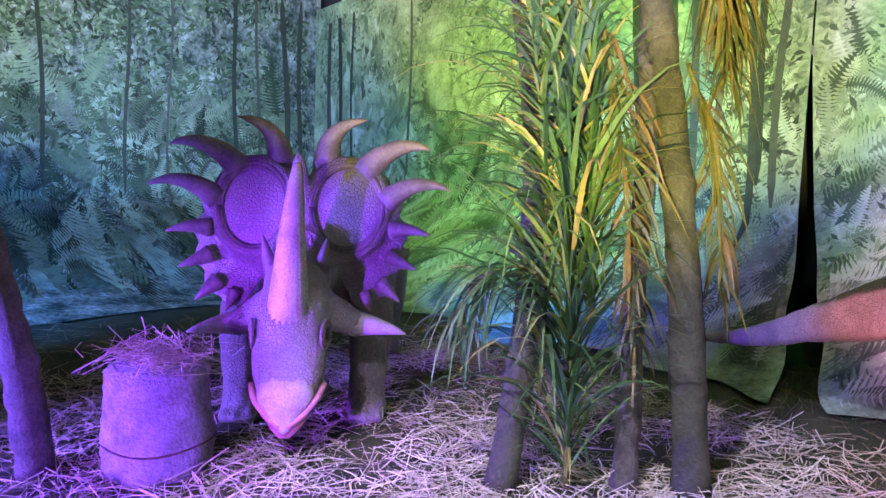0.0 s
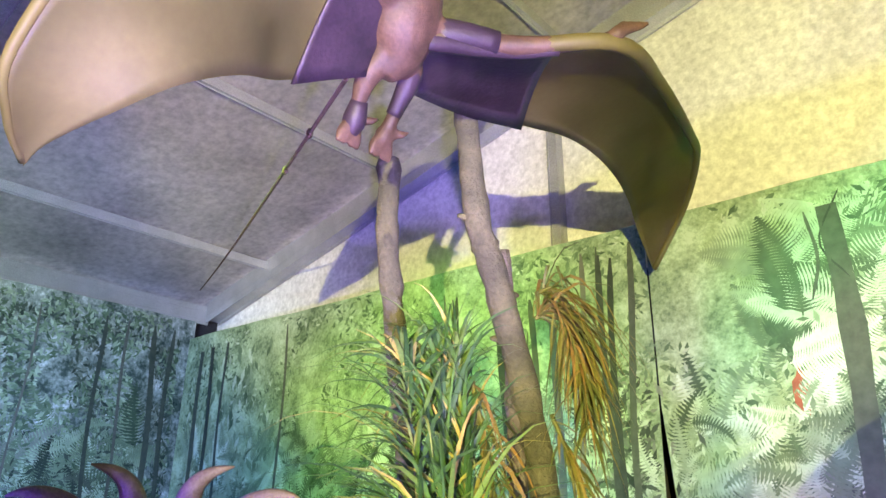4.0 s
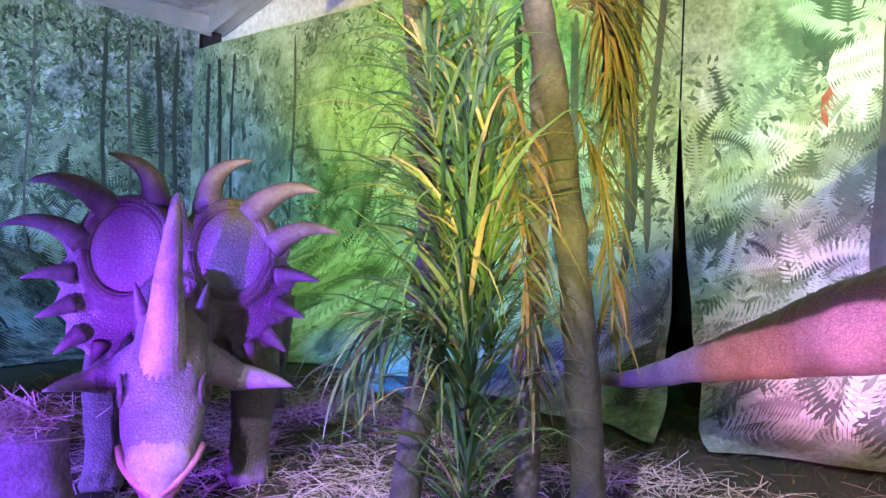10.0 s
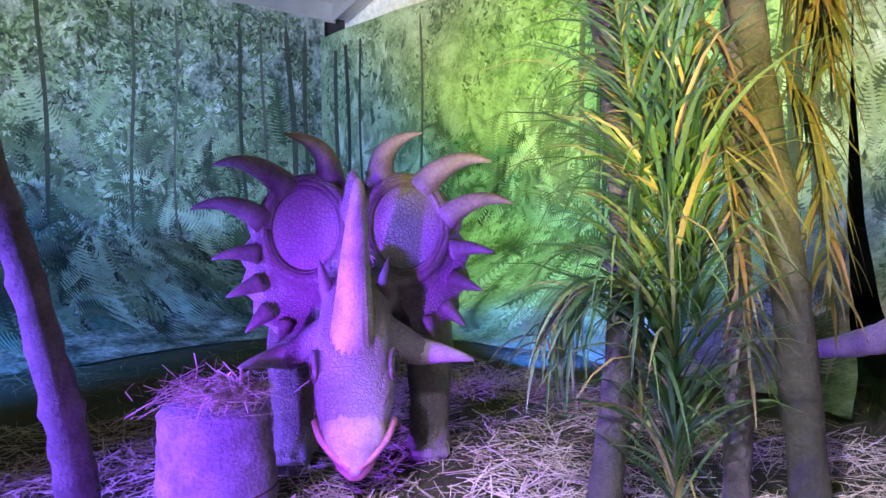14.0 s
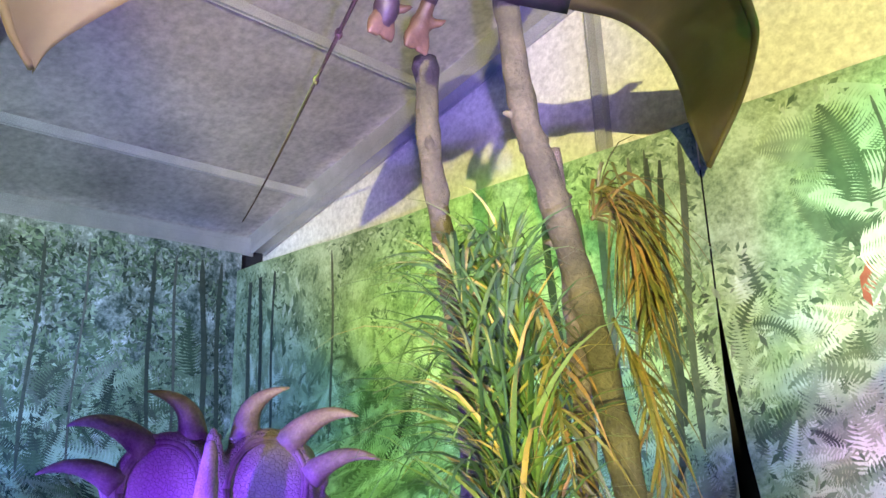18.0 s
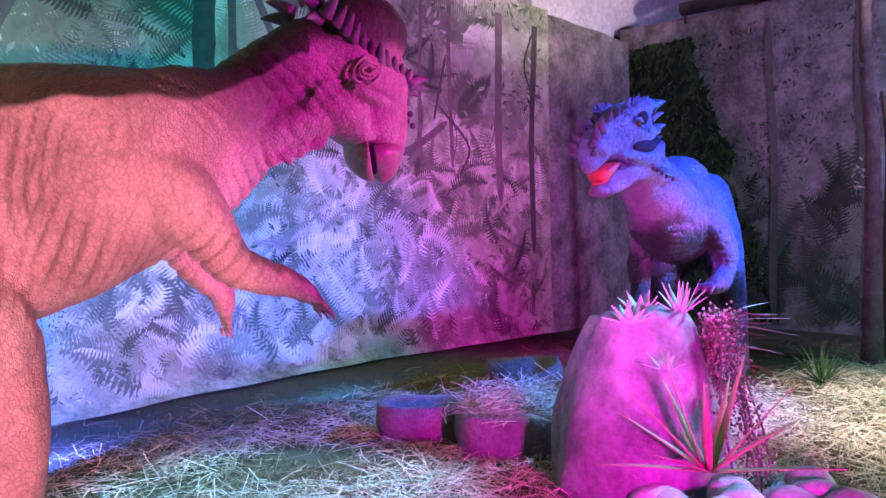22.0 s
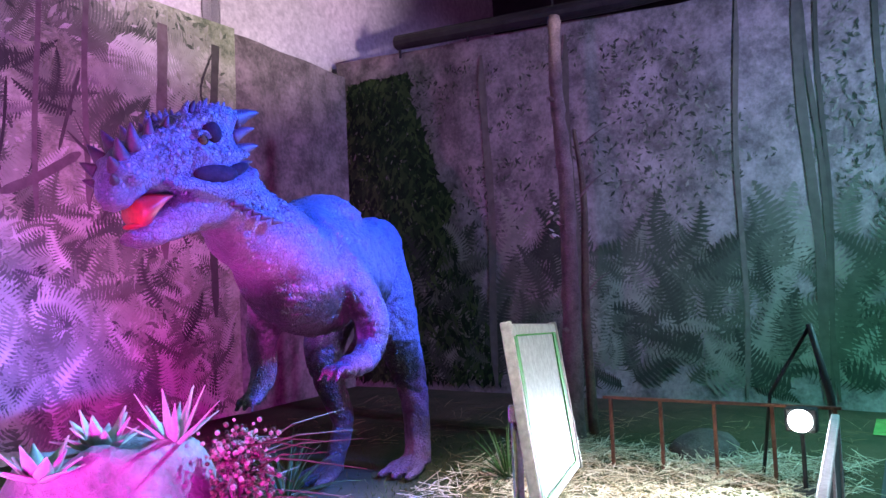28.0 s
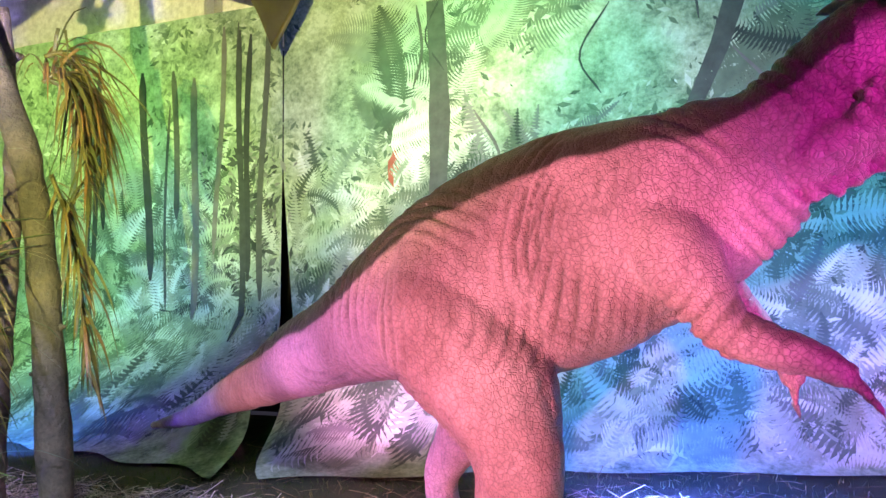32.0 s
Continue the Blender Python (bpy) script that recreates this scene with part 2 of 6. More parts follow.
def box(bm, size, at=(0, 0, 0), turn=(0, 0, 0), bevel=0.0):
    made = bmesh.ops.create_cube(bm, size=1, matrix=pose(*at, *turn) @ Matrix.Diagonal((*size, 1)))
    if bevel:
        edges = {e for v in made["verts"] for e in v.link_edges}
        bmesh.ops.bevel(bm, geom=list(edges), offset=bevel, segments=2, affect="EDGES", profile=0.5)
    return made["verts"]


def tube(bm, path, radii, sides=10, squash=1.0, closed=True):
    """A tube along a path, with a radius at each point; radii may be (across, up) pairs."""
    path = [Vector(p) for p in path]
    rings, side = [], None
    for k, p in enumerate(path):
        d = (path[min(k + 1, len(path) - 1)] - path[max(k - 1, 0)]).normalized()
        up = Vector((0, 0, 1)) if abs(d.z) < 0.95 else Vector((0, 1, 0))
        if side is None:
            side = d.cross(up).normalized()
        else:
            side = (side - d * side.dot(d)).normalized()
        over = side.cross(d).normalized()
        r = radii[k]
        ra, rb = r if isinstance(r, (tuple, list)) else (r, r * squash)
        rings.append([bm.verts.new(p + side * ra * math.cos(a) + over * rb * math.sin(a)) for a in (2 * math.pi * i / sides for i in range(sides))])
    for a, b in zip(rings, rings[1:]):
        for i in range(sides):
            bm.faces.new((a[i], a[(i + 1) % sides], b[(i + 1) % sides], b[i]))
    if closed:
        bm.faces.new(rings[0][::-1])
        bm.faces.new(rings[-1])
    return rings


def smooth_path(points, n):
    """n points on a smooth curve through the given rows (Catmull-Rom, any number of columns)."""
    p = np.array(points, float)
    p = np.vstack([2 * p[0] - p[1], p, 2 * p[-1] - p[-2]])
    out = []
    for s in np.linspace(0, len(points) - 1 - 1e-6, n):
        k, u = int(s), s - int(s)
        a, b, c, d = p[k:k + 4]
        out.append(0.5 * (2 * b + (c - a) * u + (2 * a - 5 * b + 4 * c - d) * u * u + (3 * b - a - 3 * c + d) * u ** 3))
    return out


# ---- the tent ----
WALL_Y, LEFT_X, RIGHT_X = 6.5, -11.9, 12.0
EAVE, SLOPE, RIDGE_X = 5.58, 0.265, 12.5


def roof_z(x):
    return EAVE + SLOPE * (min(x, RIDGE_X) - LEFT_X) - SLOPE * max(0.0, x - RIDGE_X)


def hem_reach(x):
    """How far the hem of the cloth runs out over the ground."""
    return float(np.interp(x, [-11, -8, -5, -2.6, -1.2, 0.4, 2, 3.6, 6, 9], [3.6, 2.8, 1.8, 2.0, 2.2, 1.4, 0.9, 0.45, 0.15, 0.05]))


def hem_y(x, z):
    d = hem_reach(x)
    k = max(0.0, 1.0 - z / (0.45 + 0.42 * d))
    return d * k ** 1.7


def fold_y(x, z):
    """Folds of the hanging cloth on the long wall, and the hem that runs out over the ground."""
    h = hem_y(x, z)
    return 0.028 * math.sin(1.3 * x + 0.5 * math.sin(z)) + 0.012 * math.sin(4.3 * x + 0.3 * z) - h + 0.05 * h * math.sin(5.1 * x + 3 * h)


def gap_edges(z):
    """The slit at which two cloth banners part towards the ground."""
    k = max(0.0, 2.8 - z) / 2.8
    h = hem_y(-1.8, z)
    return -2.42 + 0.42 * h - 0.05 * k, -2.40 + 0.46 * h + 0.22 * k


def ground_z(x, y):
    """Slightly uneven ground."""
    return 0.012 * noise.noise((x * 1.3, y * 1.3, 0))


def grid_sheet(name, us, vs, fn, material, label="", kind="structure", smooth=True):
    verts = [fn(u, v) for v in vs for u in us]
    n = len(us)
    faces = [(j * n + i, j * n + i + 1, (j + 1) * n + i + 1, (j + 1) * n + i) for j in range(len(vs) - 1) for i in range(n - 1)]
    return tagged(new(name, mesh_of(name, verts, faces, material, smooth)), label, "", "", kind)


grid_sheet("ground", np.linspace(-12.5, 12.5, 90), np.linspace(-0.37, 7.0, 40), lambda u, v: (u, v, ground_z(u, v)), M_TURF, "worn dark green carpet strewn with straw")
grid_sheet("floor", np.linspace(-12.5, 12.5, 3), np.linspace(-9.0, -0.2, 3), lambda u, v: (u, v, -0.012), M_FLOOR, "dark grey floor of the visitors' way")


def slab(name, size, at, material, label="", turn=(0, 0, 0)):
    bm = bmesh.new()
    box(bm, size, at, turn)
    return tagged(part(name, bm, material), label, "", "", "structure")


slab("wall_back", (25, 0.2, 4.9), (0, 7.35, 2.45), M_DARKWALL, "dark cloth wall behind the printed banners")
slab("wall_left", (0.2, 16.2, 5.4), (LEFT_X - 0.25, -0.9, 2.7), M_DARKWALL, "dark side wall of the tent")
slab("wall_right", (0.2, 16.2, 4.7), (RIGHT_X + 0.35, -0.9, 2.35), M_DARKWALL, "dark side wall of the tent")
slab("wall_end", (0.2, 16.6, 10.8), (18.0, -0.9, 5.4), M_DARKWALL, "dark cloth wall beyond the partition")
slab("wall_front", (31, 0.2, 12.6), (2.8, -9.1, 6.3), M_DARKWALL, "dark cloth wall behind the visitors")

# white gable above the banners
bm = bmesh.new()
outline = ((-12.2, 4.6), (18.0, 4.6), (18.0, roof_z(18.0) + 0.1), (12.5, roof_z(12.5) + 0.1), (-12.2, roof_z(-12.2) + 0.1))
front, rear = [[bm.verts.new((x, y, z)) for x, z in outline] for y in (7.18, 7.24)]
bm.faces.new(front)
bm.faces.new(rear[::-1])
for k in range(5):
    bm.faces.new((front[k], rear[k], rear[(k + 1) % 5], front[(k + 1) % 5]))
bmesh.ops.recalc_face_normals(bm, faces=bm.faces[:])
tagged(part("gable_wall", bm, M_MEMBRANE), "white membrane gable of the tent", "", "", "structure")
for side, x0, x1 in (("left", -12.3, 12.5), ("right", 12.5, 18.0)):
    bm = bmesh.new()
    us, vs = np.linspace(x0, x1, 40), np.linspace(-9.2, 7.3, 24)
    rows = [[bm.verts.new((x, y, roof_z(x) + 0.16 + 0.02 * noise.noise((x, y * 0.7, 3)))) for x in us] for y in vs]
    for a, b in zip(rows, rows[1:]):
        for i in range(len(us) - 1):
            bm.faces.new((a[i], a[i + 1], b[i + 1], b[i]))
    bmesh.ops.solidify(bm, geom=bm.faces[:], thickness=0.02)
    tagged(part("ceiling_" + side, bm, M_ROOF, smooth=True), "grey stained tent roof membrane", "", "", "structure")


def beam(name, a, b, width, height, label, lip=0.02):
    """An aluminium profile with raised lips along its length."""
    a, b = Vector(a), Vector(b)
    d = b - a
    q = d.to_track_quat("Y", "Z").to_matrix().to_4x4()
    bm = bmesh.new()
    L = d.length
    box(bm, (width, L, height), bevel=0.006)
    for s in (-1, 1):
        box(bm, (0.02, L, height * 1.25), (s * (width / 2 - 0.012), 0, 0))
        box(bm, (width * 1.04, L, 0.02), (0, 0, s * height * 0.28))
    ob = part(name, bm, M_ALU)
    ob.matrix_world = Matrix.Translation((a + b) / 2) @ q
    return tagged(ob, label, "", "", "structure")


beam("rafter_back", (-12.0, 6.98, roof_z(-11.9)), (12.5, 6.98, roof_z(12.5)), 0.3, 0.46, "grey aluminium gable rafter")
beam("eave_beam", (LEFT_X - 0.16, -9, 5.46), (LEFT_X - 0.16, 6.9, 5.46), 0.2, 0.3, "grey aluminium eave beam")
beam("rafter_front", (-12.0, 0.9, roof_z(-11.9)), (12.5, 0.9, roof_z(12.5)), 0.18, 0.28, "grey aluminium roof rafter")
for x in (-10.1, -6.75, -3.4):
    beam("purlin", (x, -9, roof_z(x) + 0.06), (x, 6.9, roof_z(x) + 0.06), 0.10, 0.12, "slim grey aluminium purlin")
for x in (-0.05, 3.3, 6.65, 10.0):
    beam("purlin", (x, -9, roof_z(x) + 0.06), (x, 6.9, roof_z(x) + 0.06), 0.10, 0.12, "slim grey aluminium purlin")
for x in (-3.85, 3.1, 9.6):
    beam("gable_post", (x, 7.05, 0.0), (x, 7.05, roof_z(x)), 0.16, 0.14, "grey aluminium gable post")

# banner cloths
ZS = np.concatenate([np.linspace(0.0, 1.5, 24), np.linspace(1.6, 4.88, 24)])


def banner_point(x, z):
    return (x, WALL_Y + fold_y(x, z), z * (0.35 + 0.65 * min(1, z / 0.3)) + 0.03)


grid_sheet("mural_left", np.linspace(0, 1, 90), ZS, lambda u, z: banner_point(LEFT_X + u * (gap_edges(z)[0] - LEFT_X), z), M_PRINT, "cloth banner printed with a bright jungle")
grid_sheet("mural_middle", np.linspace(0, 1, 110), ZS, lambda u, z: banner_point(gap_edges(z)[1] + u * (9.47 - gap_edges(z)[1]), z), M_PRINT, "cloth banner printed with ferns, trunks and lianas")
grid_sheet("mural_corner", np.linspace(9.47, 11.95, 16), ZS, lambda u, z: (u, WALL_Y + 0.06 + 0.02 * math.sin(5 * u) + 0.18 * max(0, u - 10.0) * 0.5, z), M_PRINT_DARK, "dark forest print on cloth in the corner")


def side_point(u, z):
    """The side banner, its foot laid out over the ground."""
    k = max(0.0, 1.0 - z / 1.3)
    return (LEFT_X + 0.03 * math.sin(1.7 * u) + 0.02 * math.sin(4 * u + z) + 4.2 * k ** 1.8 * (1 + 0.03 * math.sin(2.3 * u)), u, z * (0.4 + 0.6 * min(1, z / 0.4)) + 0.03)


grid_sheet("mural_side", np.linspace(-7.0, 6.62, 60), np.concatenate([np.linspace(0.0, 1.4, 20), np.linspace(1.5, 5.26, 16)]), side_point, M_PRINT_SIDE, "side wall banner printed with misty jungle")
grid_sheet("mural_right", np.linspace(-8.0, 6.95, 70), np.linspace(0, 1, 24), lambda u, z: (RIGHT_X + 0.03 * math.sin(1.4 * u) + 0.02 * math.sin(3.7 * u + z), u, z * (4.80 + 0.065 * max(0, u - 1.5))), M_PRINT_DARK, "dark forest print along the side wall")


# ---- dinosaurs: each one moulded figure ----
def hide(name, dark, light, back, scale=62.0, rough=0.5, folds=0.0, knobs=0.55, stretch=(1.0, 1.0, 0.45), low=(0.03, 0.035, 0.03)):
    """Painted rubber hide: pebbled scales parted by fine grooves, longer wrinkles between them, and the paint of the back."""
    m, nt, b, co = base_material(name, rough, 0, 0.4)

    def cells(size, at):
        v = nt.nodes.new("ShaderNodeTexVoronoi")
        v.feature = "DISTANCE_TO_EDGE"
        v.inputs["Scale"].default_value = size
        nt.links.new(at, v.inputs["Vector"])
        return v.outputs["Distance"]

    bend = nt.nodes.new("ShaderNodeTexNoise")
    bend.inputs["Scale"].default_value, bend.inputs["Detail"].default_value = 5.0, 2.0
    nt.links.new(co, bend.inputs["Vector"])
    shift = nt.nodes.new("ShaderNodeVectorMath")
    shift.operation = "MULTIPLY_ADD"
    nt.links.new(bend.outputs["Color"], shift.inputs[0])
    shift.inputs[1].default_value = (0.16, 0.16, 0.16)
    nt.links.new(co, shift.inputs[2])
    mp = nt.nodes.new("ShaderNodeMapping")
    mp.inputs["Scale"].default_value = stretch
    nt.links.new(shift.outputs[0], mp.inputs["Vector"])
    big, fine = noise_at(nt, co, 2.4, 5), noise_at(nt, co, 60, 4)
    c = ramp_between(nt, big, [(0.32, dark), (0.68, light)])
    # paint of the back, with wrinkle shade where the figure's mask holds it
    paint = nt.nodes.new("ShaderNodeAttribute")
    paint.attribute_name = "back_paint_and_crease_shade"
    c = mixed(nt, paint.outputs["Fac"], c, back)
    # dark paint and painted-in shade of the underside, where a figure has them
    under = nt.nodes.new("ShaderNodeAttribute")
    under.attribute_name = "dark_paint_and_shade"
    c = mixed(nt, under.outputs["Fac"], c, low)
    pebble = ramp_between(nt, cells(scale, co), [(0.0, (0, 0, 0)), (0.16, (1, 1, 1))])
    crack = ramp_between(nt, cells(7.0, mp.outputs[0]), [(0.0, (0, 0, 0)), (0.10, (1, 1, 1))])
    crack_fine = ramp_between(nt, cells(21.0, mp.outputs[0]), [(0.0, (0, 0, 0)), (0.09, (1, 1, 1))])
    # grooves and wrinkles also darkened in the colour, as shade in them
    c = mixed(nt, 0.24, c, pebble, "MULTIPLY")
    c = mixed(nt, 0.22 * folds, c, crack, "MULTIPLY")
    c = mixed(nt, 0.24 * folds, c, crack_fine, "MULTIPLY")
    f = ramp_between(nt, fine, [(0.3, (0.8, 0.8, 0.8)), (0.7, (1.1, 1.1, 1.1))])
    nt.links.new(mixed(nt, 0.6, c, f, "MULTIPLY"), b.inputs["Base Color"])
    height = pebble
    for line, weight in ((crack, 1.0 * folds), (crack_fine, 0.9 * folds), (fine, 0.25)):
        add = nt.nodes.new("ShaderNodeMath")
        add.operation = "MULTIPLY_ADD"
        nt.links.new(line, add.inputs[0])
        add.inputs[1].default_value = weight
        nt.links.new(height, add.inputs[2])
        height = add.outputs[0]
    bumped(nt, b, height, min(1.0, knobs), 0.006 * max(1.0, knobs))
    return m


M_HIDE_PINK = hide("pale_wrinkled_hide", (0.34, 0.24, 0.20), (0.62, 0.47, 0.40), (0.05, 0.05, 0.026), 42, 0.40, 0.7, 0.6, (1.9, 1.1, 0.6))
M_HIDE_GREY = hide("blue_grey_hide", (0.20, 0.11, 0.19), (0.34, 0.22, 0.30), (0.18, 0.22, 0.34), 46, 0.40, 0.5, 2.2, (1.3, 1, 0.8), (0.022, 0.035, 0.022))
M_HIDE_OLIVE = hide("olive_brown_hide", (0.26, 0.22, 0.17), (0.46, 0.41, 0.34), (0.20, 0.17, 0.12), 46, 0.45, 0.4, 0.9, (1, 1, 1))
M_DISC = hide("pebbled_frill_window", (0.40, 0.36, 0.30), (0.58, 0.54, 0.46), (0.4, 0.35, 0.3), 42, 0.5, 0.0, 0.7)
M_LIP = surface("pink_lip", (0.42, 0.18, 0.16), (0.62, 0.32, 0.28), 9, 60, 0.4, 0, 0.3)
M_BILL = surface("smooth_bill", (0.24, 0.14, 0.14), (0.38, 0.24, 0.22), 5, 50, 0.28, 0, 0.12, 0.5)
M_HORN = surface("ribbed_horn", (0.36, 0.28, 0.22), (0.68, 0.60, 0.50), 6, 70, 0.5, 0, 0.6, 0.4)
M_SPIKE = surface("dark_spike", (0.045, 0.028, 0.04), (0.24, 0.18, 0.19), 11, 60, 0.38, 0, 0.4, 0.45)
M_SPIKE_PURPLE = surface("dark_purple_spike", (0.025, 0.018, 0.03), (0.10, 0.06, 0.10), 12, 60, 0.45, 0, 0.4, 0.35)
M_EYE = surface("glassy_eye", (0.02, 0.012, 0.01), (0.12, 0.07, 0.03), 40, 120, 0.08, 0, 0.0, 0.6)
M_MOUTH = surface("red_mouth", (0.26, 0.015, 0.02), (0.48, 0.05, 0.05), 8, 50, 0.3, 0, 0.3, 0.5)
M_HOLLOW = surface("dark_purple_paint_and_shade", (0.010, 0.006, 0.014), (0.035, 0.02, 0.034), 14, 60, 0.9, 0, 0.3, 0.1)
M_BLACK = surface("black_rubber", (0.012, 0.012, 0.012), (0.03, 0.03, 0.03), 6, 50, 0.5, 0, 0.1)
M_SPIKE_OLIVE = surface("olive_spike", (0.12, 0.095, 0.075), (0.27, 0.22, 0.17), 7, 60, 0.5, 0, 0.5, 0.35)
M_CLAW = surface("dull_claw", (0.20, 0.16, 0.13), (0.45, 0.38, 0.32), 12, 70, 0.45, 0, 0.3)


def blob(bm, at, radii, turn=(0, 0, 0), u=20, v=14):
    bmesh.ops.create_uvsphere(bm, u_segments=u, v_segments=v, radius=1, matrix=pose(*at, *turn) @ Matrix.Diagonal((*radii, 1)))


def limb(bm, rows, n=14, sides=14):
    """A rounded limb through rows of x, y, z, radius or x, y, z, across, up."""
    pts = smooth_path(rows, n)
    tube(bm, [p[:3] for p in pts], [max(p[3], 0.004) if len(p) == 4 else (max(p[3], 0.004), max(p[4], 0.004)) for p in pts], sides)


def melted(bm, voxel, rounds=6):
    """Overlapping bodies merged into one skin."""
    me = bpy.data.meshes.new("rough")
    bm.to_mesh(me)
    bm.free()
    ob = new("rough", me)
    r = ob.modifiers.new("skin", "REMESH")
    r.mode, r.voxel_size, r.use_smooth_shade = "VOXEL", voxel, True
    s = ob.modifiers.new("soft", "SMOOTH")
    s.iterations, s.factor = rounds, 0.5
    out = bpy.data.meshes.new_from_object(ob.evaluated_get(bpy.context.evaluated_depsgraph_get()))
    bpy.data.objects.remove(ob)
    bpy.data.meshes.remove(me)
    return out


def creased(me, depth, stretch, seed, crease_z=0.0):
    """Wrinkles pressed into a skin along its normals."""
    n = len(me.vertices)
    co, no = np.empty(3 * n), np.empty(3 * n)
    me.vertices.foreach_get("co", co)
    me.vertex_normals.foreach_get("vector", no)
    co, no = co.reshape(-1, 3), no.reshape(-1, 3)
    deep = []
    for x, y, z in co * stretch + (seed, 0, 0):
        w = 1 - abs(noise.noise((x, y, z))) * 2.0
        w2 = 1 - abs(noise.noise((x * 2.3 + 5, y * 2.3 + 3, z * 2.3 + 1))) * 2.0
        deep.append(max(0, w) ** 3 + 0.5 * max(0, w2) ** 3)
    me.vertices.foreach_set("co", (co - no * depth * np.array(deep)[:, None]).ravel())
    me.update()


def figure(name, skin, materials, extras, paint, label, category, belly=None):
    """One mesh from a skin and hard extras, each extra a (bmesh, material number)."""
    bm = bmesh.new()
    bm.from_mesh(skin)
    for f in bm.faces:
        f.smooth = True
    for e, slot in extras:
        tmp = bpy.data.meshes.new("extra")
        for f in e.faces:
            f.material_index, f.smooth = slot, True
        e.to_mesh(tmp)
        e.free()
        bm.from_mesh(tmp)
        bpy.data.meshes.remove(tmp)
    me = bpy.data.meshes.new(name)
    bm.to_mesh(me)
    bm.free()
    me.update()
    for m in materials:
        me.materials.append(m)
    layer = me.attributes.new("back_paint_and_crease_shade", "FLOAT", "POINT")
    normals = [n.vector.copy() for n in me.vertex_normals]
    layer.data.foreach_set("value", [paint(v.co, n) for v, n in zip(me.vertices, normals)])
    if belly:
        under = me.attributes.new("dark_paint_and_shade", "FLOAT", "POINT")
        under.data.foreach_set("value", [belly(v.co, n) for v, n in zip(me.vertices, normals)])
    return tagged(new(name, me), label, category)


def horn(bm, base, tip, radius, bend=(0, 0, 0), n=9, sides=9, blunt=0.06):
    a, b, c = Vector(base), Vector(tip), Vector(bend)
    pts = [a.lerp(b, t) + c * (4 * t * (1 - t)) for t in np.linspace(0, 1, n)]
    tube(bm, pts, [radius * (1 - t) ** 0.8 + blunt * radius for t in np.linspace(0, 1, n)], sides)


def step(x, a, b):
    t = min(1.0, max(0.0, (x - a) / (b - a)))
    return t * t * (3 - 2 * t)


# -- dome-headed dinosaur, walking along the long mural --
def body_line(x):
    return float(np.interp(x, [-2.2, -0.5, 0.9, 2.4, 3.4], [4.2, 3.5, 2.85, 2.5, 2.3]))


bm = bmesh.new()
# station: x, back height, belly height, half width
back_rows = [(-2.12, 0.46, 0.40, 0.03), (-1.56, 0.64, 0.49, 0.075), (-1.04, 0.89, 0.64, 0.12), (-0.46, 1.19, 0.78, 0.19), (-0.14, 1.36, 0.86, 0.23),
             (0.28, 1.54, 0.97, 0.28), (0.65, 1.77, 1.02, 0.34), (1.04, 2.01, 1.04, 0.40), (1.36, 2.14, 1.08, 0.42), (1.72, 2.24, 1.20, 0.42), (2.05, 2.265, 1.38, 0.38),
             (2.30, 2.28, 1.56, 0.31), (2.48, 2.31, 1.74, 0.23)]
limb(bm, [(x, body_line(x), (a + b) / 2, w, (a - b) / 2) for x, a, b, w in back_rows], 60, 22)
limb(bm, [(2.2, body_line(2.2), 1.98, 0.26, 0.30), (2.45, body_line(2.45), 2.05, 0.21, 0.245), (2.62, body_line(2.62), 2.18, 0.18, 0.23), (2.85, 2.37, 2.35, 0.17, 0.22), (3.0, 2.35, 2.4, 0.15, 0.2)], 18, 18)
blob(bm, (3.12, 2.31, 2.52), (0.25, 0.185, 0.21), (0, 8, 0))
blob(bm, (3.04, 2.32, 2.36), (0.27, 0.195, 0.24))
limb(bm, [(3.05, 2.315, 2.40, 0.19, 0.26), (3.11, 2.31, 2.26, 0.19, 0.25), (3.16, 2.305, 2.12, 0.175, 0.21), (3.205, 2.30, 2.00, 0.15, 0.145), (3.20, 2.30, 1.93, 0.125, 0.125)], 14, 20)
limb(bm, [(2.80, 2.35, 2.20, 0.15, 0.16), (2.95, 2.325, 2.10, 0.17, 0.13), (3.05, 2.31, 2.00, 0.15, 0.09), (3.07, 2.305, 1.94, 0.13, 0.06)], 12, 16)
for s in (-1, 1):
    limb(bm, [(2.92, 2.31 + s * 0.165, 2.20, 0.035), (3.04, 2.31 + s * 0.185, 2.155, 0.04), (3.17, 2.305 + s * 0.165, 2.13, 0.03)], 8, 10)
limb(bm, [(2.56, 2.42, 1.98, 0.13, 0.13), (2.72, 2.37, 2.03, 0.13, 0.12), (2.90, 2.33, 2.08, 0.13, 0.11)], 10, 14)
for x, z, r in ((2.70, 1.88, 0.055), (2.77, 1.915, 0.05), (2.85, 1.945, 0.045), (2.63, 1.86, 0.05)):
    blob(bm, (x, 2.36 - 0.3 * (x - 2.7), z), (r * 0.8, r * 0.7, r * 1.3), (0, 25, 0), 12, 8)
# near leg, far leg
limb(bm, [(0.98, 2.62, 1.62, 0.22), (1.10, 2.56, 1.36, 0.34), (1.34, 2.47, 1.10, 0.30), (1.45, 2.46, 0.82, 0.21), (1.45, 2.45, 0.55, 0.185), (1.43, 2.44, 0.30, 0.155), (1.45, 2.43, 0.10, 0.16), (1.46, 2.42, 0.03, 0.18)], 22, 18)
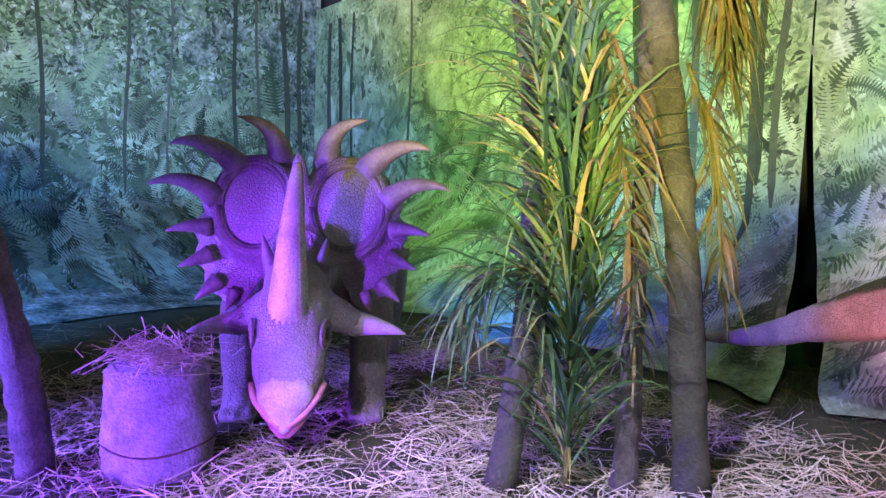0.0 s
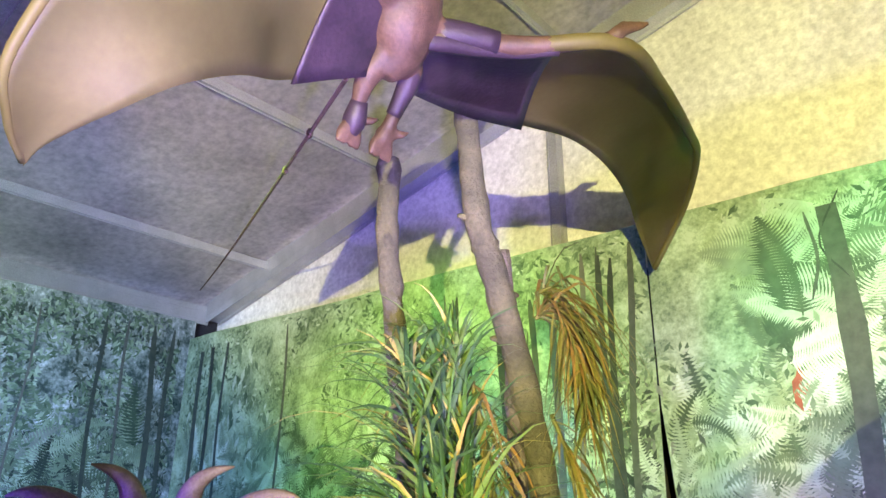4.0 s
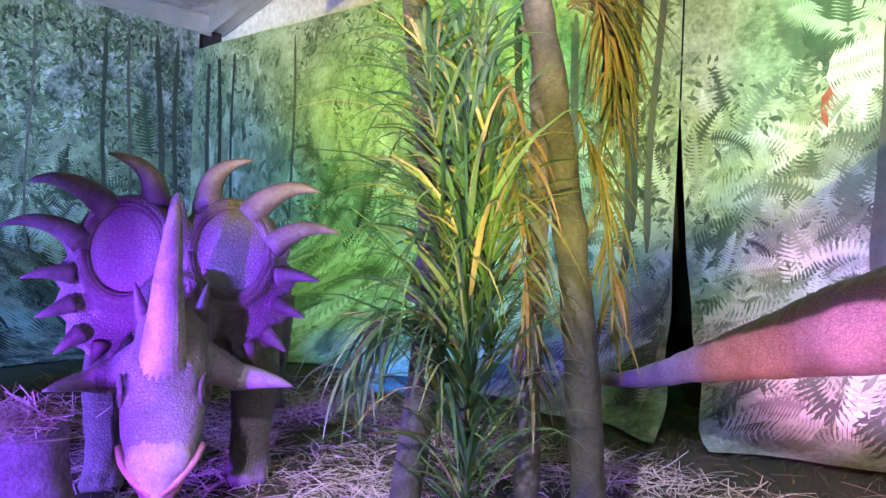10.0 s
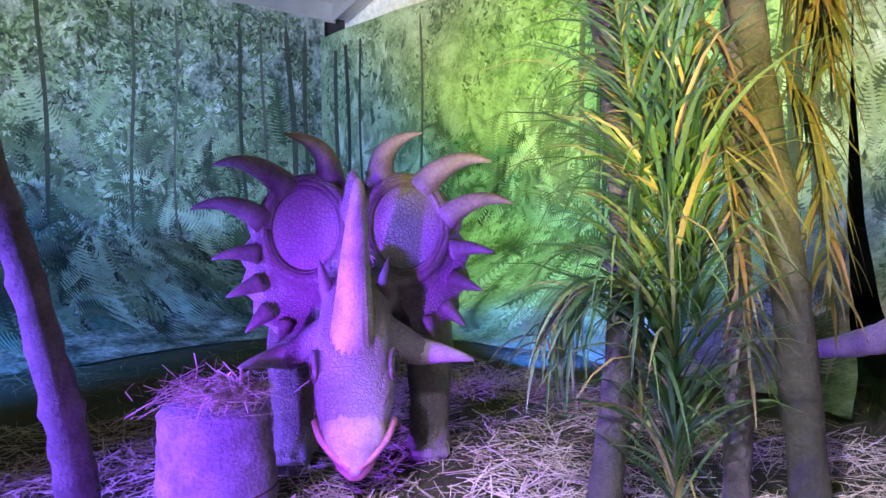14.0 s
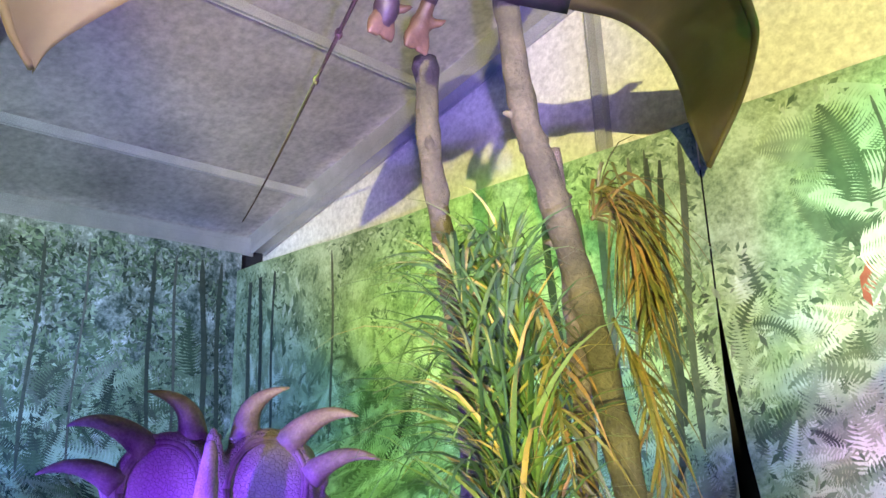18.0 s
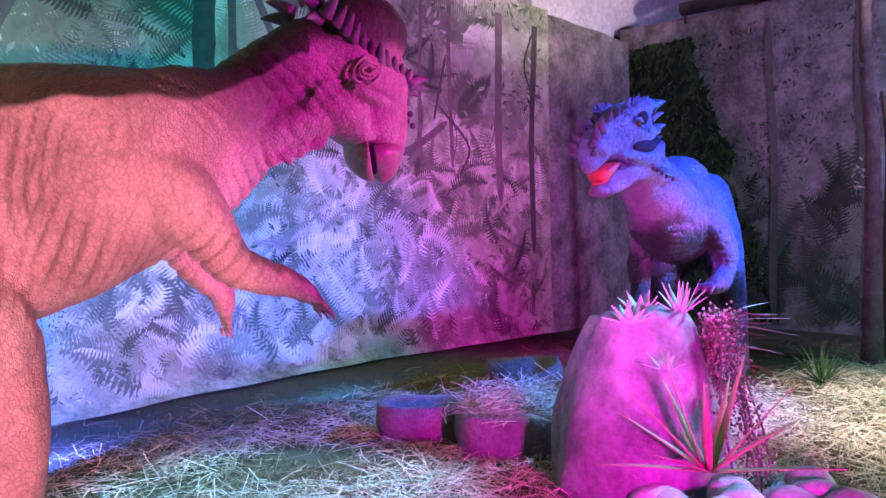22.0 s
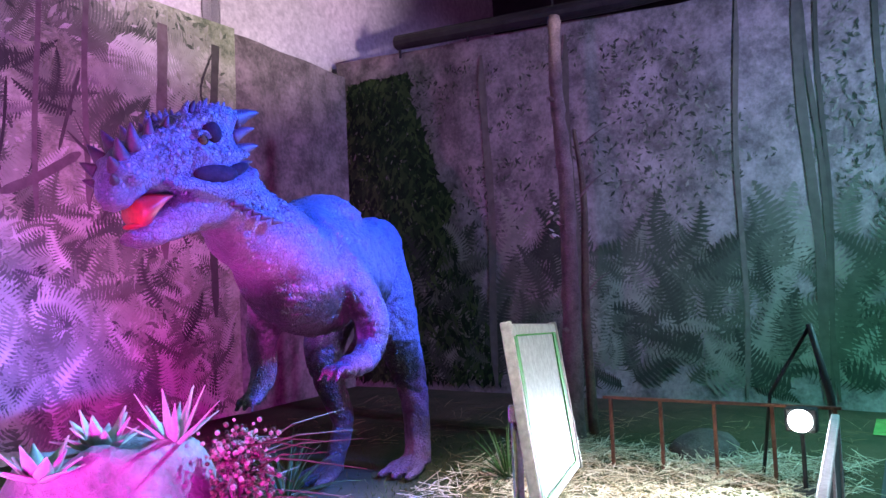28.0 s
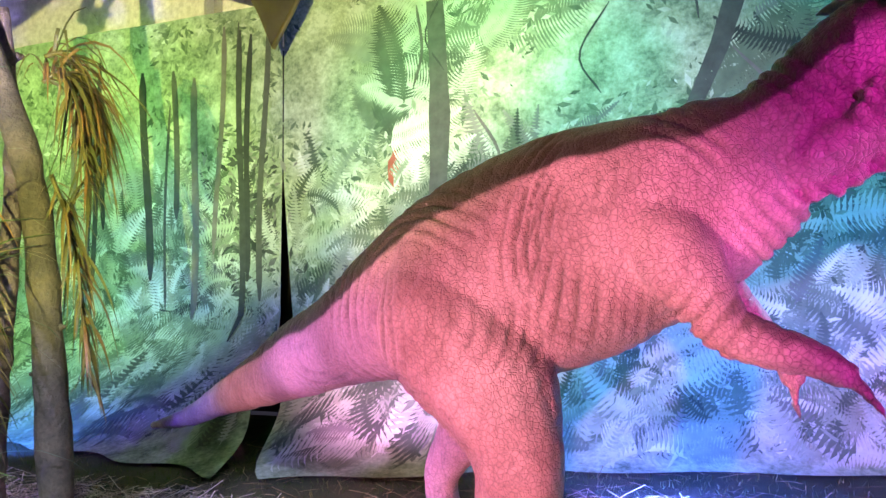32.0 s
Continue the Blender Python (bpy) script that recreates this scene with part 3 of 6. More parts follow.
limb(bm, [(1.1, 3.05, 1.4, 0.26), (1.05, 3.20, 1.02, 0.22), (0.93, 3.28, 0.74, 0.16), (0.76, 3.32, 0.46, 0.105), (0.80, 3.32, 0.22, 0.10), (0.86, 3.3, 0.07, 0.12)], 20, 16)
blob(bm, (1.21, 2.50, 1.46), (0.40, 0.20, 0.46), (0, -18, -8))
for fx, fy in ((1.46, 2.40), (0.90, 3.28)):
    for k in (-1, 0, 1):
        limb(bm, [(fx - 0.02, fy + k * 0.05, 0.09, 0.09), (fx + 0.14, fy + k * 0.12, 0.065, 0.07), (fx + 0.27, fy + k * 0.15, 0.045, 0.045)], 7, 10)
# arms with fingers
for dy, rows in ((0, [(2.04, 2.42, 1.80, 0.17), (2.12, 2.29, 1.66, 0.175), (2.22, 2.20, 1.50, 0.135), (2.31, 2.16, 1.36, 0.10), (2.47, 2.15, 1.30, 0.082), (2.62, 2.15, 1.245, 0.06), (2.68, 2.15, 1.20, 0.055)]),
                 (1, [(2.15, 2.72, 1.62, 0.15), (2.30, 2.79, 1.47, 0.11), (2.42, 2.80, 1.32, 0.09), (2.54, 2.80, 1.20, 0.07), (2.56, 2.81, 1.10, 0.055)])):
    limb(bm, rows, 16, 14)
    x, y, z, _ = rows[-1]
    for k in (-1, 0, 1):
        d = (0.06, 0.03 * k, -0.07) if dy == 0 else (0.0, 0.03 * k, -0.09)
        limb(bm, [(x, y + 0.02 * k, z, 0.03), (x + d[0] * 0.6, y + 0.02 * k + d[1] * 0.6, z + d[2] * 0.4, 0.024), (x + d[0], y + 0.02 * k + d[1], z + d[2], 0.014)], 6, 8)
skin = melted(bm, 0.0135, 7)
creased(skin, 0.008, (6.0, 3.2, 2.2), 2.0)


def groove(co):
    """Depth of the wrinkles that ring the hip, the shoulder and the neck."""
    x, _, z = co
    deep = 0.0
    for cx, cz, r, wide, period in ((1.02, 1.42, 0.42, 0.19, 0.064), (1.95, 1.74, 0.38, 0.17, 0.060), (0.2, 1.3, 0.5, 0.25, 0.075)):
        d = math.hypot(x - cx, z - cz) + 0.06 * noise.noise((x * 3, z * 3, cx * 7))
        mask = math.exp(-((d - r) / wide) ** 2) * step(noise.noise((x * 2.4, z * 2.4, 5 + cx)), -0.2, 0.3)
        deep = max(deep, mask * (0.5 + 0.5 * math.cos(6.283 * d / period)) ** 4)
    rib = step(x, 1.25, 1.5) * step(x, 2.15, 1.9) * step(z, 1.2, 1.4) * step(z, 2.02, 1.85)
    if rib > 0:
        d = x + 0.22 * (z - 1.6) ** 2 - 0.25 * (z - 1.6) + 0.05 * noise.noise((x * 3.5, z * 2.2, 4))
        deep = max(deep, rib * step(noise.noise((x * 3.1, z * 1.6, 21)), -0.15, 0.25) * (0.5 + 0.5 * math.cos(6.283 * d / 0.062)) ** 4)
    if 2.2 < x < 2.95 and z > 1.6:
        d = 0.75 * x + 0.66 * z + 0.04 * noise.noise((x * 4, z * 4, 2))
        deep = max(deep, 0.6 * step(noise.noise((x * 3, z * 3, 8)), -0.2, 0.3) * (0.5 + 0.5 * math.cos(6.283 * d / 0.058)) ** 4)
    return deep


for v, n in zip(skin.vertices, [n.vector.copy() for n in skin.vertex_normals]):
    v.co -= n * 0.030 * groove(v.co)
skin.update()
spikes, eyes, mouth, beak, bill, slit = [bmesh.new() for _ in range(6)]
rng = random.Random(4)
for side in (-1, 1):
    # a row of blunt spikes from the nape over the brow to the nose
    for k in range(11):
        t = k / 10
        x, z = 2.80 + 0.50 * t, 2.53 - 0.27 * t - 0.02 * math.sin(3.1 * t)
        y = 2.32 - 0.02 * t + side * (0.185 - 0.09 * max(0, t - 0.6) / 0.4)
        big = 0.75 + 0.35 * abs(t - 0.45) / 0.5 + 0.2 * rng.random()
        horn(spikes, (x, y - side * 0.03, z - 0.01), (x + 0.035 * math.cos(5 * t) - 0.02, y + side * 0.055 * big, z + 0.055 * big), 0.034 * big, (0, 0, 0), 7, 9, 0.10)
    for dx, dz, r in ((-0.10, 0.07, 0.04), (-0.13, 0.0, 0.045), (-0.11, -0.07, 0.038)):
        horn(spikes, (2.80, 2.34 + side * 0.13, 2.56 + dz * 0.6), (2.80 + dx, 2.36 + side * 0.20, 2.57 + dz * 1.3), r, (0, 0, 0.01), 8, 9, 0.08)
    horn(spikes, (2.86, 2.34 + side * 0.07, 2.66), (2.76, 2.35 + side * 0.10, 2.735), 0.05, (0, 0, 0.01), 8, 9, 0.08)
    for k in range(3):
        horn(spikes, (3.31, 2.30 + side * (0.105 - 0.035 * k), 2.27 - 0.02 * k), (3.41 + 0.03 * (k == 1), 2.29 + side * (0.15 - 0.045 * k), 2.285 - 0.035 * k), 0.034, (0, 0, 0.012), 7, 8, 0.10)
    for k in range(6):
        blob(spikes, (3.30 + 0.008 * k, 2.30 + side * (0.06 + 0.04 * (k % 2)), 2.20 - 0.03 * k), (0.018, 0.018, 0.018), (0, 0, 0), 8, 6)
    # half-closed eye in wrinkled lids
    blob(eyes, (3.005, 2.315 + side * 0.188, 2.275), (0.034, 0.015, 0.020), (0, 40, 0), 14, 10)
    for r, w, flat in ((0.036, 0.009, 0.62), (0.054, 0.006, 0.8), (0.082, 0.007, 0.9)):
        tube(beak, [(3.005 + r * math.cos(a), 2.315 + side * (0.194 - 0.15 * (r - 0.05)), 2.278 + flat * r * math.sin(a + 0.35) + 0.004 * math.sin(5 * a)) for a in np.linspace(0, 2 * math.pi, 25)], [w] * 25, 8)
limb(bill, [(3.19, 2.30, 1.945, 0.122, 0.122), (3.195, 2.30, 1.90, 0.134, 0.128), (3.21, 2.30, 1.835, 0.088, 0.092), (3.21, 2.30, 1.78, 0.044, 0.05), (3.207, 2.30, 1.757, 0.012, 0.014)], 16, 20)
limb(bill, [(3.045, 2.30, 1.96, 0.018, 0.105), (3.045, 2.30, 1.915, 0.02, 0.112), (3.062, 2.30, 1.845, 0.026, 0.10), (3.105, 2.30, 1.79, 0.022, 0.055), (3.145, 2.30, 1.764, 0.010, 0.014)], 14, 16)
# dark body that stands in for the shade inside the open bill
limb(slit, [(3.075, 2.30, 1.93, 0.03, 0.11), (3.095, 2.30, 1.87, 0.03, 0.10), (3.14, 2.30, 1.80, 0.018, 0.05)], 8, 14)
for side in (-1, 1):
    blob(mouth, (3.245, 2.30 + side * 0.088, 1.885), (0.013, 0.013, 0.016), (0, 0, 0), 8, 6)


claws = bmesh.new()
for k in (-1, 0, 1):
    horn(claws, (2.73, 2.15 + 0.05 * k, 1.145), (2.765, 2.15 + 0.06 * k, 1.09), 0.014, (0.008, 0, 0), 5, 7)
    horn(claws, (2.56, 2.81 + 0.05 * k, 1.02), (2.575, 2.81 + 0.055 * k, 0.965), 0.014, (0, 0, 0), 5, 7)
    for fx, fy in ((1.46, 2.40), (0.90, 3.28)):
        horn(claws, (fx + 0.25, fy + k * 0.15, 0.05), (fx + 0.35, fy + k * 0.17, 0.02), 0.03, (0, 0, 0.015), 6, 8)


def pachy_paint_and_shade(co, n):
    if co.x > 2.75 and co.z > 1.75:
        return max(0.96 * step(co.z + 0.04 * noise.noise(co * 7), 2.36, 2.48), 0.6 * step(co.z - 0.9 * (3.0 - co.x) + 0.05 * noise.noise(co * 9), 2.22, 2.40) * step(co.x, 3.0, 2.9))
    line = float(np.interp(co.x, [-2.1, -0.5, 0.3, 1.0, 1.7, 2.3, 2.7], [0.48, 1.09, 1.38, 1.80, 2.04, 2.09, 2.34]))
    streak = 0.36 * step(co.z + 0.2 * noise.noise((co.x * 5, co.y * 3, co.z * 1.2)), line - 0.42, line - 0.1) * step(noise.noise((co.x * 2.6, co.y * 2, co.z * 1.4 + 3)), -0.2, 0.35)
    # near arm darker where it faces up
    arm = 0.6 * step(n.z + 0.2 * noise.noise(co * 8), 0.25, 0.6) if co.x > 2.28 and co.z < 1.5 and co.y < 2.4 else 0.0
    # shade in the wrinkles is painted with the dark colour of the back
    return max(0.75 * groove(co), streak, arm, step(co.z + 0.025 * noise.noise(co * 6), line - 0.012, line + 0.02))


figure("dome_headed_dinosaur", skin, [M_HIDE_PINK, M_SPIKE, M_EYE, M_MOUTH, M_HIDE_PINK, M_CLAW, M_BILL, M_HOLLOW], [(spikes, 1), (eyes, 2), (mouth, 3), (beak, 4), (claws, 5), (bill, 6), (slit, 7)], pachy_paint_and_shade,
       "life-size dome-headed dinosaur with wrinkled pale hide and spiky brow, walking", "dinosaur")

# -- crested dinosaur with a spiny head, mouth open, in the far corner --
bm = bmesh.new()
limb(bm, [(9.5, 4.9, 0.6, 0.05, 0.05), (9.1, 4.2, 0.95, 0.12, 0.12), (8.6, 3.6, 1.35, 0.2, 0.22), (8.1, 3.25, 1.64, 0.26, 0.33), (7.6, 3.04, 1.68, 0.33, 0.38), (7.1, 2.90, 1.66, 0.37, 0.42), (6.7, 2.78, 1.63, 0.38, 0.45),
          (6.46, 2.69, 1.64, 0.34, 0.37), (6.24, 2.61, 1.78, 0.28, 0.27), (6.0, 2.56, 1.90, 0.23, 0.24), (5.85, 2.50, 2.02, 0.20, 0.22), (5.68, 2.47, 2.10, 0.19, 0.23)], 52, 24)
blob(bm, (6.46, 2.63, 1.56), (0.30, 0.29, 0.29))
blob(bm, (7.0, 2.88, 1.97), (0.36, 0.25, 0.22))
blob(bm, (7.75, 3.02, 1.83), (0.26, 0.26, 0.25))
# skull, brow, upper and lower jaw
limb(bm, [(5.72, 2.47, 2.20, 0.19, 0.24), (5.50, 2.455, 2.21, 0.195, 0.225), (5.34, 2.445, 2.17, 0.175, 0.175), (5.22, 2.44, 2.13, 0.155, 0.14), (5.12, 2.435, 2.09, 0.14, 0.135), (5.05, 2.43, 2.04, 0.13, 0.125)], 20, 20)
limb(bm, [(5.09, 2.435, 2.08, 0.10, 0.12), (5.05, 2.43, 2.0, 0.085, 0.115), (5.02, 2.43, 1.93, 0.055, 0.085), (5.01, 2.43, 1.895, 0.025, 0.04)], 12, 16)
blob(bm, (5.60, 2.46, 2.31), (0.25, 0.19, 0.16), (0, -8, 0))
blob(bm, (5.70, 2.47, 2.05), (0.22, 0.20, 0.21))
limb(bm, [(5.66, 2.46, 1.99, 0.18, 0.15), (5.48, 2.455, 1.92, 0.16, 0.12), (5.34, 2.445, 1.85, 0.135, 0.095), (5.24, 2.44, 1.80, 0.115, 0.07), (5.15, 2.435, 1.775, 0.09, 0.05), (5.10, 2.435, 1.78, 0.05, 0.035)], 16, 16)
for s in (-1, 1):
    # brow ridge, nose ridge, cheek roll
    limb(bm, [(5.74, 2.46 + s * 0.13, 2.41, 0.055), (5.58, 2.455 + s * 0.165, 2.41, 0.06), (5.44, 2.45 + s * 0.15, 2.36, 0.05), (5.26, 2.445 + s * 0.11, 2.27, 0.042), (5.10, 2.44 + s * 0.08, 2.20, 0.04)], 14, 10)
    limb(bm, [(5.90, 2.49 + s * 0.15, 2.16, 0.04), (5.78, 2.475 + s * 0.19, 2.07, 0.05), (5.58, 2.46 + s * 0.19, 2.02, 0.05), (5.40, 2.45 + s * 0.16, 2.04, 0.04), (5.28, 2.445 + s * 0.145, 2.03, 0.03)], 14, 10)
    limb(bm, [(5.34, 2.445 + s * 0.15, 2.22, 0.03), (5.50, 2.455 + s * 0.19, 2.19, 0.035), (5.68, 2.465 + s * 0.19, 2.22, 0.035), (5.84, 2.48 + s * 0.16, 2.24, 0.03)], 12, 10)
    blob(bm, (5.02, 2.43 + s * 0.07, 2.07), (0.045, 0.045, 0.05))
# legs and arms
limb(bm, [(7.70, 2.93, 1.82, 0.20), (7.74, 2.87, 1.45, 0.22), (7.80, 2.84, 1.12, 0.19), (7.98, 2.86, 0.82, 0.145), (8.06, 2.86, 0.52, 0.12), (8.06, 2.85, 0.25, 0.11), (8.02, 2.84, 0.07, 0.12)], 22, 16)
limb(bm, [(7.75, 3.30, 1.5, 0.22), (7.55, 3.38, 1.1, 0.18), (7.6, 3.38, 0.75, 0.13), (7.75, 3.38, 0.42, 0.10), (7.62, 3.36, 0.18, 0.09), (7.55, 3.34, 0.06, 0.10)], 18, 16)
limb(bm, [(6.62, 2.66, 1.86, 0.12), (6.70, 2.53, 1.68, 0.16), (6.80, 2.43, 1.48, 0.15), (6.88, 2.38, 1.32, 0.125), (6.88, 2.38, 1.13, 0.105), (6.70, 2.34, 1.03, 0.09), (6.45, 2.27, 1.03, 0.072)], 16, 14)
limb(bm, [(6.42, 2.84, 1.52, 0.14), (6.44, 2.95, 1.18, 0.11), (6.44, 2.94, 0.98, 0.09), (6.34, 2.92, 0.84, 0.07)], 14, 14)
for (x, y, z), reach in (((6.44, 2.26, 1.02), -0.16), ((6.33, 2.91, 0.82), -0.09)):
    for k in (-1, 0, 1):
        limb(bm, [(x, y + 0.04 * k, z, 0.038), (x + reach * 0.6, y + 0.06 * k, z + 0.01, 0.03), (x + reach, y + 0.07 * k, z - 0.06, 0.016)], 6, 8)
for (x, y) in ((8.0, 2.84), (7.52, 3.34)):
    for k in (-1, 0, 1):
        limb(bm, [(x, y + 0.04 * k, 0.09, 0.075), (x - 0.18, y + 0.11 * k, 0.06, 0.055), (x - 0.33, y + 0.14 * k, 0.035, 0.03)], 7, 10)
skin = melted(bm, 0.017, 3)
creased(skin, 0.012, (6, 6, 5), 9.0)
spikes, eyes, mouth, knobs, hollow = bmesh.new(), bmesh.new(), bmesh.new(), bmesh.new(), bmesh.new()
rng = random.Random(9)
warts = [bmesh.new()]
hide_tree = BVHTree.FromPolygons([v.co.copy() for v in skin.vertices], [tuple(f.vertices) for f in skin.polygons])
for s in (-1, 1):
    # nose horns, brow row, swept-back crest points
    for x, z, dx, dz, r in ((5.00, 2.09, -0.06, 0.04, 0.036), (5.04, 2.14, -0.06, 0.08, 0.042), (5.11, 2.19, -0.05, 0.11, 0.045), (5.20, 2.23, -0.03, 0.11, 0.042), (5.29, 2.28, 0.0, 0.09, 0.036), (5.00, 2.03, -0.05, 0.02, 0.026)):
        horn(spikes, (x, 2.435 + s * 0.07, z), (x + dx, 2.435 + s * 0.115, z + dz), r, (0, 0, 0), 8, 9, 0.05)
    for k in range(10):
        x = 5.38 + 0.042 * k
        horn(spikes if k % 3 == 1 else knobs, (x, 2.455 + s * 0.14, 2.39 + 0.03 * math.sin(0.35 * k)), (x + 0.015, 2.455 + s * 0.165, 2.445 + 0.03 * math.sin(0.35 * k) + 0.02 * rng.random()), 0.022, (0, 0, 0), 6, 7, 0.15)
    for z, L, r in ((2.42, 0.16, 0.055), (2.33, 0.12, 0.04), (2.24, 0.15, 0.05), (2.15, 0.10, 0.035)):
        horn(spikes, (5.74, 2.47 + s * 0.13, z - 0.01), (5.74 + L, 2.48 + s * 0.20, z + 0.05), r, (0, 0, 0.01), 9, 9, 0.05)
    for k in range(6):
        x = 5.62 + 0.07 * k
        horn(spikes, (x, 2.47 + s * 0.18, 1.99 - 0.02 * k), (x + 0.05, 2.48 + s * 0.225, 1.98 - 0.02 * k), 0.024, (0, 0, 0), 6, 7)
    # eye, dark blobs for the shade of its hollow, dark crescent of the cheek
    blob(eyes, (5.47, 2.455 + s * 0.185, 2.265), (0.034, 0.022, 0.028), (0, 0, 0), 12, 8)
    blob(hollow, (5.54, 2.455 + s * 0.172, 2.32), (0.07, 0.042, 0.055), (0, 30, 0), 16, 10)
    blob(hollow, (5.56, 2.46 + s * 0.185, 2.105), (0.15, 0.030, 0.048), (0, -6, s * 3), 18, 10)
    blob(hollow, (5.70, 2.47 + s * 0.180, 2.135), (0.12, 0.026, 0.034), (0, -22, s * 3), 16, 10)
    tube(knobs, [(5.47 + 0.045 * math.cos(a), 2.455 + s * 0.192, 2.268 + 0.036 * math.sin(a)) for a in np.linspace(0.3, 2.9, 11)], [0.011] * 11, 6)
    # knobs pressed into the hide of the head, neck and flank
    for k in range(420):
        x = rng.uniform(5.2, 7.8) if k % 3 else rng.uniform(5.2, 6.2)
        cy, cz = [float(np.interp(x, [5.2, 5.7, 6.1, 6.6, 7.0, 7.8], col)) for col in ((2.44, 2.48, 2.58, 2.72, 2.84, 3.0), (2.12, 2.12, 1.86, 1.70, 1.72, 1.72))]
        a = rng.uniform(-0.25, 1.3)
        spot = hide_tree.ray_cast(Vector((x, cy + s * 1.2 * math.cos(a), cz + 1.2 * math.sin(a))), Vector((0, -s * math.cos(a), -math.sin(a))))[0]
        if spot:
            r = rng.uniform(0.007, 0.013)
            if k % 40 == 0:
                warts.append(bmesh.new())
            blob(warts[-1], spot, (r * 1.3, r, r), (0, 0, 0), 7, 5)
limb(mouth, [(5.31, 2.445, 1.985, 0.115, 0.015), (5.25, 2.44, 1.955, 0.115, 0.045), (5.18, 2.44, 1.90, 0.10, 0.07), (5.15, 2.44, 1.89, 0.08, 0.06)], 10, 14)
limb(mouth, [(5.28, 2.445, 1.88, 0.07, 0.02), (5.19, 2.44, 1.845, 0.06, 0.018), (5.12, 2.435, 1.83, 0.035, 0.012)], 8, 12)


def crest_paint(co, n):
    if co.x < 5.9:
        line = 1.93 + 0.05 * noise.noise(co * 8)
        return step(co.z, line - 0.05, line + 0.06)
    line = float(np.interp(co.x, [5.9, 6.1, 6.35, 6.6, 6.75], [1.93, 1.80, 1.62, 1.62, 0.9])) + 0.10 * noise.noise(co * 4)
    return step(co.z, line - 0.06, line + 0.08)


def crest_dark_and_shade(co, n):
    # far arm in the dark green
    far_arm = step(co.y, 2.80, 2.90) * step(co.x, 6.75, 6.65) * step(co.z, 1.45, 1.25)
    # shade of the underside put into the colour by which way it faces
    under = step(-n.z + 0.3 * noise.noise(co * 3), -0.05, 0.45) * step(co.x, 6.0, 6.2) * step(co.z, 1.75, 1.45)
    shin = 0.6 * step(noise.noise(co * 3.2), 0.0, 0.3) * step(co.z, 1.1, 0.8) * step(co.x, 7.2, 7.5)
    # the last term paints in the shade on the far hind leg
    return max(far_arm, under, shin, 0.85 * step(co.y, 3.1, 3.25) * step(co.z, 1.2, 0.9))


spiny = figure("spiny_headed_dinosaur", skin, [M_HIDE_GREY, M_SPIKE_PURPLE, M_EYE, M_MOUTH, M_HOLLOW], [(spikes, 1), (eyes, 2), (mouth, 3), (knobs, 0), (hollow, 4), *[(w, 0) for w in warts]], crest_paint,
       "blue-grey dinosaur with a spiny head and an open red mouth", "dinosaur", crest_dark_and_shade)
for v in spiny.data.vertices:
    v.co.x = float(np.interp(v.co.x, [4.7, 4.94, 5.9, 6.3, 8, 10], [4.82, 5.03, 5.885, 6.35, 8.0, 9.93]))

# -- horned dinosaur with a spiked frill, head on to the way --
bm = bmesh.new()
blob(bm, (0, -1.35, 0.98), (0.62, 1.15, 0.56))
limb(bm, [(0, -0.75, 1.05, 0.42, 0.42), (0, -0.3, 1.1, 0.3, 0.34), (0, 0.05, 1.02, 0.22, 0.26)], 10, 18)
limb(bm, [(0, -2.3, 0.9, 0.30), (0, -2.9, 0.62, 0.17), (0, -3.5, 0.35, 0.05)], 12, 14)
limb(bm, [(0, -0.02, 1.05, 0.20, 0.20), (0, 0.20, 0.88, 0.20, 0.20), (0, 0.36, 0.72, 0.21, 0.20), (0, 0.46, 0.54, 0.205, 0.16), (0, 0.52, 0.40, 0.17, 0.12), (0, 0.57, 0.28, 0.11, 0.08), (0, 0.60, 0.20, 0.04, 0.035)], 22, 20)
limb(bm, [(0, 0.12, 0.62, 0.20, 0.14), (0, 0.30, 0.42, 0.19, 0.11), (0, 0.46, 0.24, 0.12, 0.06)], 10, 16)
